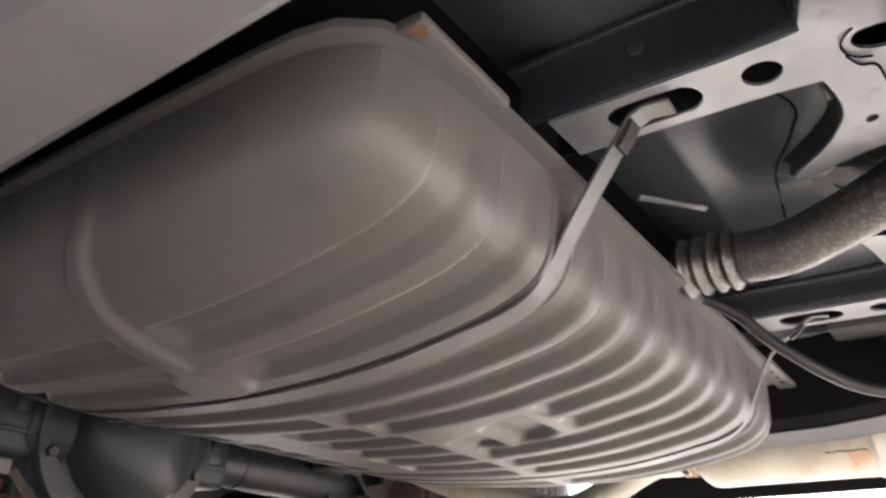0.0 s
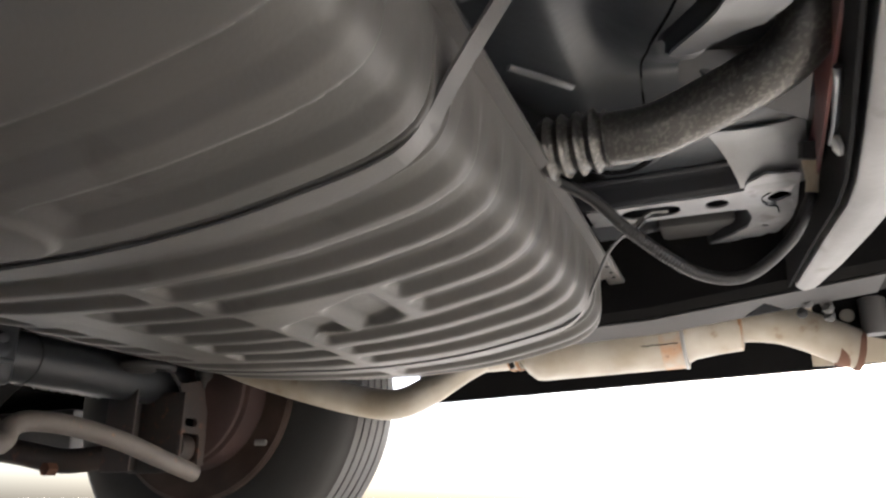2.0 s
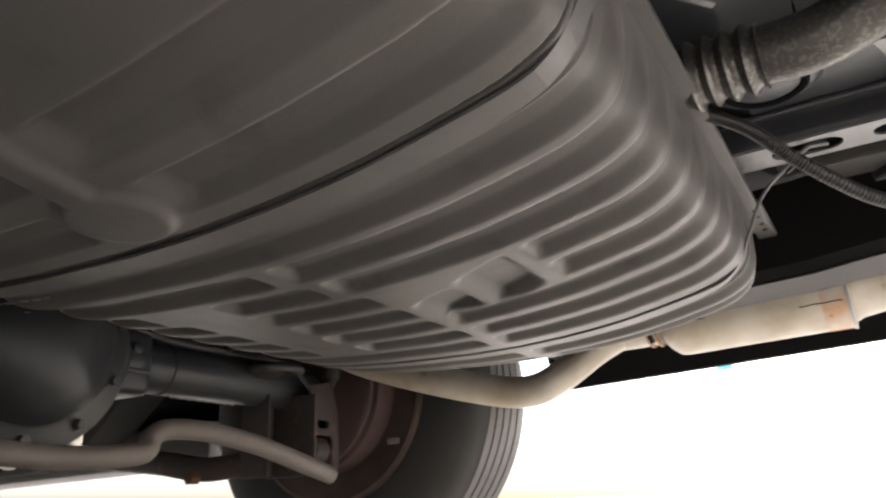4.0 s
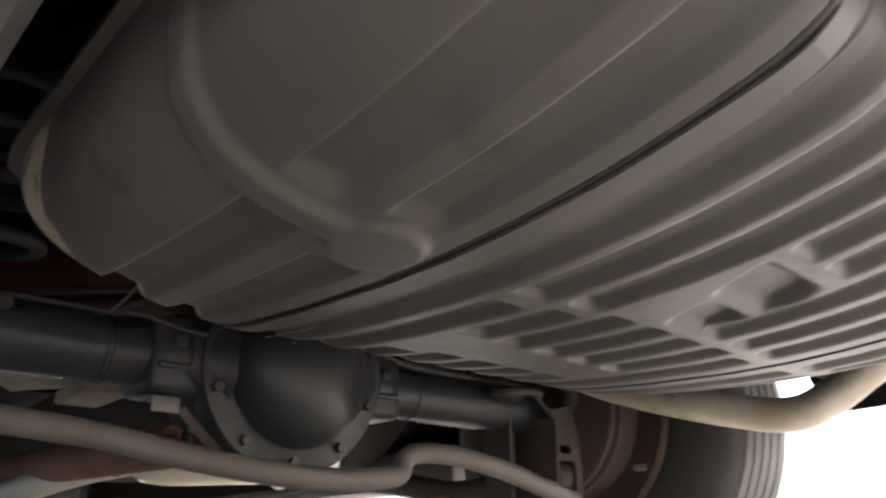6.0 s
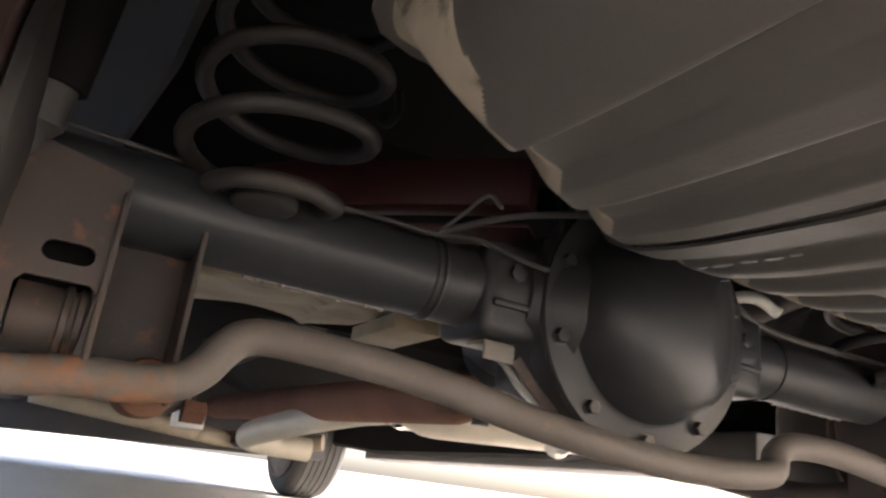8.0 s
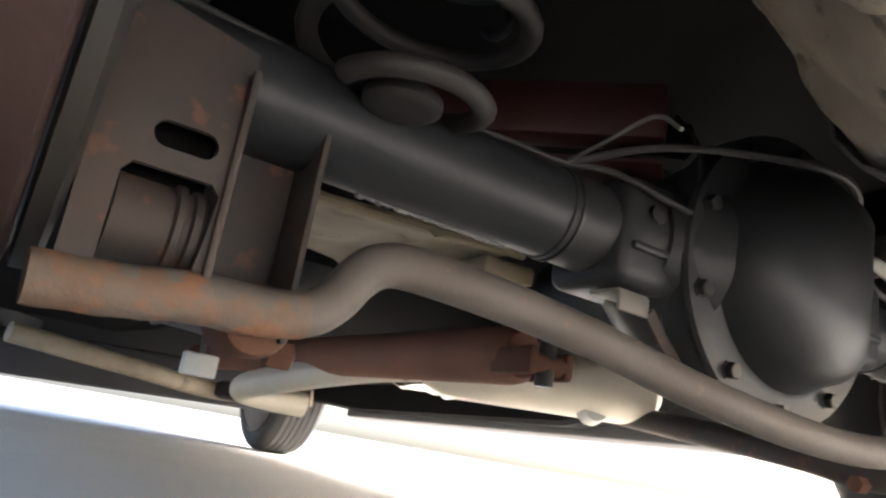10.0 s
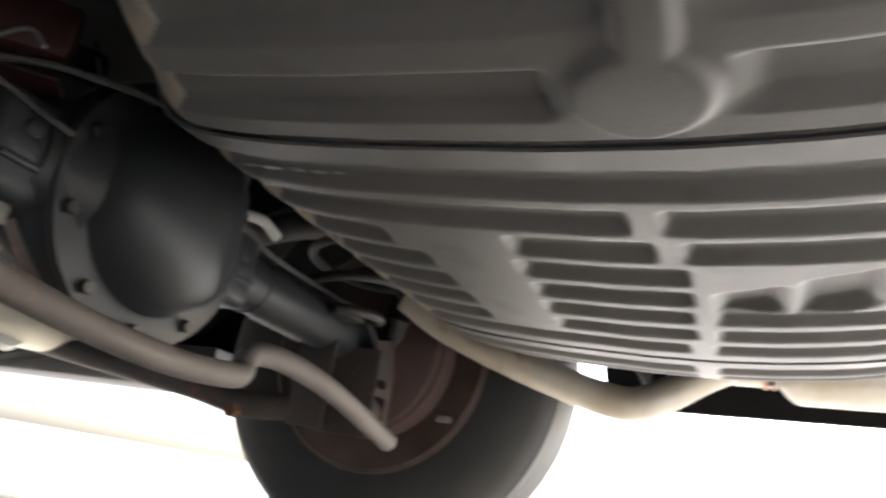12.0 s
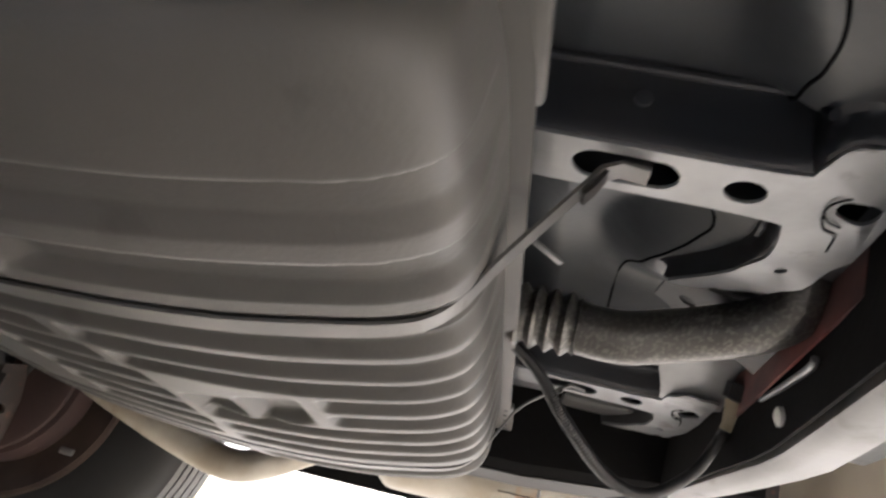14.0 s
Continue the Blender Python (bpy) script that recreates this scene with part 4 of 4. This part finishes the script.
def breather():
    g = thing("breather_hose", "black corrugated breather hose hanging in a loop", "hose")
    line = curve_points([(0.092, -0.862, 0.448), (0.097, -0.90, 0.422), (0.11, -0.935, 0.385), (0.15, -0.985, 0.352), (0.185, -1.03, 0.352), (0.21, -1.075, 0.39), (0.228, -1.10, 0.435), (0.226, -1.108, 0.453)], 120)
    n = len(line)
    part("hose", sweep_bm(line, lambda f: 0.0060 + 0.00035 * math.sin(f * n * 1.15), 12), HOSE, g)
    d = Vector((-0.35, -0.25, 1)).normalized()
    lathe("connector", [(-0.008, 0.0085), (0.0, 0.0085), (0.024, 0.0155), (0.025, 0.006)], (0.226, -1.108, 0.453), d, CREAM, g, 20, "cream plastic connector")
    lathe("connector_cap", [(0.0, 0.010), (0.001, 0.019), (0.018, 0.021), (0.020, 0.008)], Vector((0.226, -1.108, 0.453)) + d * 0.0245, d, HOSE, g, 8, "black plug cap")
    return g


hose = breather()


# ---- bumper ----
def bumper():
    g = thing("bumper_beam", "pale metal rear bumper beam across the car", "bumper beam")
    # x, front edge, rear edge of the underside
    ends = [(-0.64, -1.075, -1.105), (-0.40, -1.094, -1.126), (-0.2, -1.111, -1.146), (0.0, -1.122, -1.163), (0.1, -1.126, -1.169), (0.16, -1.124, -1.164), (0.25, -1.112, -1.150), (0.35, -1.101, -1.134), (0.46, -1.089, -1.112)]
    pts = [(x, f) for x, f, r in ends]
    bm = bmesh.new()
    rows = []
    for x, f, r in ends:
        b = 0.396 + 0.02 * max(0, x - 0.3)
        prof = ((f - 0.012, 0.54), (r - 0.012, 0.54), (r - 0.006, b + 0.012), (r, b + 0.002), ((f + r) / 2, b), (f - 0.006, b + 0.002), (f - 0.001, b + 0.007))
        rows.append([bm.verts.new((x, y, z)) for y, z in prof])
    for a, b in zip(rows, rows[1:]):
        for k in range(7):
            bm.faces.new((a[k], a[(k + 1) % 7], b[(k + 1) % 7], b[k]))
    bm.faces.new(rows[0])
    bm.faces.new(rows[-1])
    bmesh.ops.recalc_face_normals(bm, faces=bm.faces[:])
    part("beam", bm, BEAM, g)
    rg = random.Random(5)
    lathe("bolt_head", [(0, 0.009), (0.004, 0.009), (0.006, 0.005)], (0.075, -1.1165, 0.428), (0, 1, -0.2), WHITE, g, 12, "bright bolt head")
    for k in range(9):
        c = Vector((0.60 + rg.uniform(-0.03, 0.03), -1.12 + rg.uniform(-0.02, 0.02), 0.418 + rg.uniform(-0.02, 0.015)))
        part("bracket_scrap", lathe_bm([(0, 0.003), (0.002, 0.008), (0.007, 0.0085), (0.014, 0.004)], c, (rg.uniform(-1, 1), rg.uniform(-1, 1), rg.uniform(-1, 0.3)), 7), FRAMEB, g)
    # black strip over the beam's front: its shade put into colour
    line = [Vector((x, y + 0.003, 0.470)) for x, y in pts]
    part("shaded_face", strip_bm(line, (0, -0.06, 1), 0.13, 0.003), UNDERCOAT, g, "beam front face, coloured black for its shade")
    tube("stay_rod", [(0.155, -1.120, 0.466), (0.10, -1.119, 0.461), (0.0, -1.112, 0.449), (-0.016, -1.111, 0.452)], 0.0036, RODM, g, 10, label="bright steel stay rod")
    return g


beam = bumper()


# ---- wheels ----
def wheel(x, y, r, w, name_label, rim_mat, disc, k):
    g = thing("wheel", name_label, "wheel", "wheels")
    s = 1 if x > 0 else -1
    prof = [(-w / 2 + 0.008, r * k), (-w / 2 + 0.002, r * (k + 0.05)), (-w / 2, r * (k + 1) / 2), (-w / 2 + 0.006, r * 0.92), (-w / 2 + 0.022, r * 0.975), (-w / 2 + 0.035, r * 0.985)]
    ribs = 5
    t0, t1 = -w / 2 + 0.04, w / 2 - 0.04
    for i in range(ribs):
        a = t0 + (t1 - t0) * i / ribs
        b = t0 + (t1 - t0) * (i + 1) / ribs
        prof += [(a, r), (b - 0.006, r), (b - 0.0055, r - 0.008), (b - 0.0005, r - 0.008)]
    prof += [(-a, q) for a, q in reversed(prof[:6])]
    tyre = lathe("tyre", prof, (x, y, r), (s, 0, 0), RUBBER, g, 96)
    lathe("rim", [(-w / 2 + 0.004, r * k), (-w / 2 + 0.003, r * (k - 0.015)), (-w / 2 + 0.008, r * (k - 0.02)), (-w / 2 + 0.02, r * (k - 0.045)), (-w / 2 + 0.05, r * (k - 0.07)), (disc - 0.01, r * (k - 0.1)), (disc, r * (k - 0.18)), (disc - 0.012, r * 0.34), (disc, r * 0.2), (disc, 0.01)], (x, y, r), (s, 0, 0), rim_mat, g, 64)
    lathe("rim_lip", [(-w / 2 - 0.002, r * (k - 0.015)), (-w / 2 - 0.006, r * k), (-w / 2 - 0.004, r * (k + 0.022)), (-w / 2 + 0.004, r * (k + 0.025)), (-w / 2 + 0.004, r * (k - 0.01))], (x, y, r), (s, 0, 0), LIP, g, 72)
    return g


wheel_rr = settle(wheel(0.805, 0.0, 0.35, 0.235, "worn rear tyre on a rusty steel wheel", DARKRIM, 0.065, 0.60), AXLE_AT)
wheel_rl = settle(wheel(-0.805, 0.0, 0.35, 0.235, "worn rear tyre on a rusty steel wheel", DARKRIM, 0.065, 0.60), AXLE_AT)
wheel_fr = settle(wheel(0.72, 3.10, 0.34, 0.22, "front tyre on a dusty beige steel wheel", RIM, -0.03, 0.74), CAR_AT)
wheel_fl = settle(wheel(-0.77, 3.10, 0.34, 0.22, "front tyre on a dusty beige steel wheel", RIM, -0.03, 0.74), CAR_AT)


def bumper_cover():
    g = thing("bumper_cover", "beige plastic rear bumper cover seen from inside", "bumper")
    pts = [(-0.95, -1.13), (-0.95, -1.20), (-0.90, -1.36), (-0.70, -1.43), (0.0, -1.47), (0.70, -1.43), (0.90, -1.36), (0.95, -1.20), (0.95, -1.13)]
    line = curve_points([(x, y, 0.50) for x, y in pts], 6)
    part("skin", strip_bm(line, (0, 0, 1), 0.25, 0.004), BUMPER, g)
    box("corner_bracket", (0.80, -1.335, 0.455), (0.815, -1.235, 0.55), BRACKET, g, 0.004, "rusty corner bracket")
    box("rib", (0.815, -1.33, 0.40), (0.93, -1.322, 0.60), BUMPER, g, 0.002)
    return g


cover = bumper_cover()


def bumper_mount():
    g = thing("bumper_mount", "black steel bumper mount with a pale rear flange", "bracket")
    part("side_plate", plate_bm([(-1.125, 0.405), (-1.178, 0.388), (-1.236, 0.372), (-1.236, 0.478), (-1.125, 0.470)], [], 0.006, lambda u, v, d: (0.722 + d, u, v)), UNDERCOAT, g)
    box("top_flange", (0.50, -1.236, 0.462), (0.722, -1.128, 0.466), UNDERBAND, g, 0.0015, "dusty top flange")
    box("rear_flange", (0.690, -1.262, 0.385), (0.726, -1.238, 0.482), BRACKET2, g, 0.003, "pale rear flange")
    lathe("damper", [(0, 0), (0, 0.017), (0.004, 0.019), (0.055, 0.019), (0.058, 0.012)], (0.700, -1.206, 0.380), (0, 0, 1), FRAMEB, g, 18)
    lathe("washer", [(0, 0.004), (0.002, 0.011), (0.005, 0.010), (0.006, 0.004)], (0.716, -1.172, 0.415), (-1, 0, 0), BRACKET2, g, 14, "worn steel washer")
    return g


mount = bumper_mount()


def rear_floor_details():
    g = thing("boot_floor_trim", "pressed boot floor panels with black seam sealer and red paint", "floor panel", kind="structure")
    out = [(0.030, -0.999), (0.090, -0.993), (0.12, -1.10), (-0.005, -1.10)]
    part("gusset", plate_bm(out, [oval(0.063, -1.021, 0.016, 0.016)], 0.003, lambda u, v, d: (u, v, 0.524 + 0.45 * (v + 0.995) + d)), FRAMEB, g)
    face = [(-0.10, -1.112, 0.472), (0.20, -1.110, 0.460), (0.44, -1.100, 0.450), (0.44, -1.104, 0.56), (0.20, -1.116, 0.58), (-0.10, -1.118, 0.60)]
    mesh_object("red_panel", face + [(x, y - 0.003, z) for x, y, z in face], [(0, 1, 4, 5), (1, 2, 3, 4), (6, 7, 10, 11), (7, 8, 9, 10), (0, 1, 7, 6), (1, 2, 8, 7), (2, 3, 9, 8), (3, 4, 10, 9), (4, 5, 11, 10), (5, 0, 6, 11)], REDP, g, False, "red body paint")
    vs, fs, n = [], [], 12
    for i in range(n):
        u = i / (n - 1)
        for k in range(4):
            v = k / 3
            vs.append((0.268 - 0.088 * u, (-1.037 + 0.030 * u ** 1.5) * (1 - v) - 1.106 * v, 0.4755 + 0.037 * float(smooth01(-0.15, 1.1, u)) - 0.007 * math.sin(3.1 * v)))
    for i in range(n - 1):
        for k in range(3):
            fs.append((i * 4 + k, i * 4 + k + 1, i * 4 + k + 5, i * 4 + k + 4))
    mesh_object("gusset", vs + [(x, y, z + 0.003) for x, y, z in vs], fs + [tuple(a + 4 * n for a in f) for f in fs] + [(i * 4, i * 4 + 4, 4 * n + i * 4 + 4, 4 * n + i * 4) for i in range(n - 1)], WEAR, g)
    for line in ([(-0.088, -0.995), (-0.080, -1.008), (-0.066, -1.011), (-0.045, -1.002), (0.015, -0.976), (0.10, -0.958), (0.16, -0.953)],
                 [(-0.205, -1.018), (-0.239, -1.021), (-0.263, -1.025), (-0.303, -1.021), (-0.36, -1.00)]):
        pts = curve_points([(x, y, 0) for x, y in line], 5)
        tube("seam_sealer", [(p.x, p.y, pan_z(p.x, p.y) - 0.0004) for p in pts], 0.0012, HOLE, g, 8, 1)
    tube("brace_rod", [(-0.015, -0.855, 0.513), (0.015, -0.877, 0.5145), (0.048, -0.899, 0.5165)], 0.0038, WEAR, g, 10, 4, squash=0.6)
    # pressed drain boss with a black ring
    o = (0.190, -0.915, 0.5115)
    lathe("drain_boss", [(-0.004, 0.056), (0.004, 0.053), (0.008, 0.047), (0.010, 0.040)], o, (0, 0, -1), PAN, g, 40)
    lathe("drain_ring", [(0.004, 0.040), (0.012, 0.039), (0.014, 0.036), (0.012, 0.032), (0.006, 0.030)], o, (0, 0, -1), HOLE, g, 40)
    lathe("drain_cap", [(0.004, 0.030), (0.010, 0.030), (0.013, 0.025), (0.014, 0.002)], o, (0, 0, -1), PAN, g, 40)
    box("body_mount", (0.41, -1.03, 0.49), (0.47, -0.93, 0.565), FRAMEB, g, 0.008)
    return g


floor_trim = rear_floor_details()


def brake_line():
    g = thing("brake_line", "thin steel brake pipe running along the axle", "brake pipe")
    tube("pipe", [(-0.60, 0.0, 0.40), (-0.45, 0.01, 0.398), (-0.30, -0.005, 0.396), (-0.245, -0.015, 0.393), (-0.21, -0.04, 0.39), (-0.16, -0.06, 0.375), (-0.13, -0.06, 0.38), (-0.12, -0.05, 0.44), (-0.10, 0.0, 0.50)], 0.003, FRAMEB, g, 8)
    tube("axle_loop", [(-0.245, -0.015, 0.394), (-0.18, -0.06, 0.42), (-0.08, -0.09, 0.44), (0.02, -0.10, 0.455), (0.08, -0.085, 0.45), (0.13, -0.05, 0.42), (0.17, -0.045, 0.395), (0.25, -0.035, 0.388), (0.42, -0.03, 0.39), (0.50, -0.05, 0.38), (0.54, -0.07, 0.33), (0.55, -0.06, 0.30)], 0.0038, FRAMEB, g, 8)
    tube("loose_wire", [(-0.245, -0.012, 0.394), (-0.245, -0.06, 0.40), (-0.248, -0.115, 0.405), (-0.25, -0.145, 0.385)], 0.0018, RAILP, g, 8)
    lathe("wire_band", [(-0.0015, 0.042), (-0.001, 0.0425), (0.001, 0.0425), (0.0015, 0.042)], (-0.24, 0, AX), (1, 0, 0), BOLT, g, 32)
    return g


pipe_line = settle(brake_line(), AXLE_AT)


def control_arm(s):
    g = thing("control_arm", "dusty steel lower control arm running forward from the axle", "control arm", "lower control arms")
    tube("arm", [(s * 0.49, 0.02, 0.215), (s * 0.45, 0.10, 0.205), (s * 0.43, 0.20, 0.222), (s * 0.45, 0.45, 0.25), (s * 0.48, 0.75, 0.285)], 0.020, BRACKET, g, 16, 8, squash=1.1)
    lathe("pivot_bolt", [(0, 0.012), (0.02, 0.012), (0.022, 0.008)], (s * 0.43, 0.10, 0.19), (-s, 0, 0), RUST, g, 6)
    return g


arm_left, arm_right = settle(control_arm(-1), AXLE_AT), settle(control_arm(1), AXLE_AT)


def fore_parts():
    g = thing("heat_shield", "cream folded heat shield ahead of the axle", "heat shield")
    vs, fs, n = [], [], 22
    for top in (0, 1):
        for j in range(n):
            for i in range(n):
                u, v = i / (n - 1), j / (n - 1)
                x, y = -0.46 - 0.04 * v + (0.26 + 0.07 * v) * u, 0.12 - 0.02 * u + 0.40 * v
                z = 0.335 + 0.005 * u + 0.042 * v + 0.004 * math.sin(9 * u + 3 * v) + 0.005 * noise.noise((x * 14, y * 9, 2.0)) - 0.007 * math.exp(-((u - 0.62 - 0.2 * v) / 0.03) ** 2)
                vs.append((x, y, z + 0.003 * top))
    for top in (0, 1):
        o = top * n * n
        fs += [(o + j * n + i, o + j * n + i + 1, o + j * n + n + i + 1, o + j * n + n + i) for j in range(n - 1) for i in range(n - 1)]
    fs += [(i, i + 1, n * n + i + 1, n * n + i) for i in range(n - 1)]
    mesh_object("sheet", vs, fs, CREAM, g)
    tube("fold", [(-0.45, 0.125, 0.336), (-0.20, 0.105, 0.341)], 0.006, CREAM, g, 8)
    box("bracket_tab", (-0.215, 0.15, 0.325), (-0.15, 0.30, 0.345), CREAM, g, 0.004)
    f = thing("foil_shield", "crumpled silver foil heat shield under the floor", "heat shield")
    n = 18
    vs, fs = [], []
    for j in range(n):
        for i in range(n):
            x, y = 0.30 + 0.22 * i / (n - 1), 0.62 + 0.75 * j / (n - 1)
            vs.append((x, y, 0.292 + 0.014 * noise.noise((x * 22, y * 14, 1.0)) + 0.006 * noise.noise((x * 60, y * 50, 3.0))))
    for j in range(n - 1):
        for i in range(n - 1):
            fs.append((j * n + i, j * n + i + 1, j * n + n + i + 1, j * n + n + i))
    mesh_object("sheet", vs, fs, FOIL, f, False)
    c = thing("white_clip", "white plastic clip on the floor edge", "clip", "white clips")
    lathe("cap", [(0, 0.004), (0.004, 0.026), (0.03, 0.03), (0.05, 0.012)], (0.356, 0.60, 0.27), (0.2, 0.9, -0.2), WHITE, c, 20)
    d = thing("white_clip", "white plastic clip on the control arm bracket", "clip", "white clips")
    box("block", (-0.345, 0.87, 0.195), (-0.285, 0.90, 0.235), WHITE, d, 0.004)
    tube("stalk", [(-0.315, 0.885, 0.23), (-0.315, 0.885, 0.30), (-0.315, 0.885, 0.40)], 0.006, FRAMEB, d, 8)
    e = thing("front_crossmember", "black front suspension crossmember across the car", "crossmember", kind="structure")
    bm = box_bm((-0.85, 2.5, 0.180), (0.50, 2.72, 0.34), 0.02)
    for v in bm.verts:
        v.co.z += 0.07 * min(0, v.co.x + 0.2)
    part("beam", bm, FRAMEB, e)
    h = thing("transmission_crossmember", "dusty transmission crossmember with bolted ends", "crossmember", kind="structure")
    tube("bar", [(-0.62, 1.75, 0.25), (-0.3, 1.85, 0.225), (0.0, 2.08, 0.208), (0.16, 2.02, 0.22), (0.30, 1.94, 0.238)], 0.028, CREAM, h, 12)
    lathe("mount", [(0, 0.03), (0.01, 0.045), (0.05, 0.045), (0.06, 0.03)], (0.05, 2.05, 0.185), (0, 0, 1), BRACKET, h, 16)
    u = thing("upper_arm", "black upper control arm above the axle", "control arm", "upper control arms")
    tube("arm", [(-0.10, 0.0, 0.47), (-0.20, 0.2, 0.52), (-0.28, 0.42, 0.55)], 0.018, UNDERCOAT, u, 12)
    copy_thing(u, Matrix.Diagonal((-1, 1, 1, 1)))
    v = thing("vent_hose", "pale bent vent pipe beside the axle", "pipe")
    tube("pipe", [(0.155, 0.06, 0.40), (0.175, 0.02, 0.425), (0.20, -0.005, 0.43), (0.23, -0.015, 0.415)], 0.0075, WHITE, v, 12)
    w = thing("wheel_weight", "grey lead balance weight clipped to the rim lip", "wheel weight")
    box("clip", (0.684, -0.125, 0.243), (0.691, -0.097, 0.255), RAILP, w, 0.003)


fore_parts()


def shock_absorber(s):
    g = thing("shock_absorber", "grey telescopic shock absorber behind the axle end", "shock absorber", "rear shock absorbers")
    a, b = Vector((s * 0.612, -0.055, 0.30)), Vector((s * 0.575, -0.12, 0.72))
    d = (b - a).normalized()
    lathe("lower_tube", [(0, 0.008), (0.06, 0.012), (0.07, 0.020), (0.16, 0.020)], a, d, SPRING, g, 20)
    lathe("upper_cover", [(0.10, 0.024), (0.101, 0.026), (0.42, 0.026)], a, d, UNDERCOAT, g, 20)
    return g


def far_board():
    g = thing("teal_board", "small teal board on a thin white post outside", "board")
    box("panel", (5.85, 0.17, 1.05), (5.87, 0.29, 1.20), TEAL, g, 0.004)
    tube("post", [(5.89, 0.23, 0.0), (5.89, 0.23, 0.6), (5.89, 0.23, 1.2)], 0.015, WHITE, g, 8)
    return g


board = far_board()
shock_left, shock_right = settle(shock_absorber(-1), AXLE_AT), settle(shock_absorber(1), AXLE_AT)
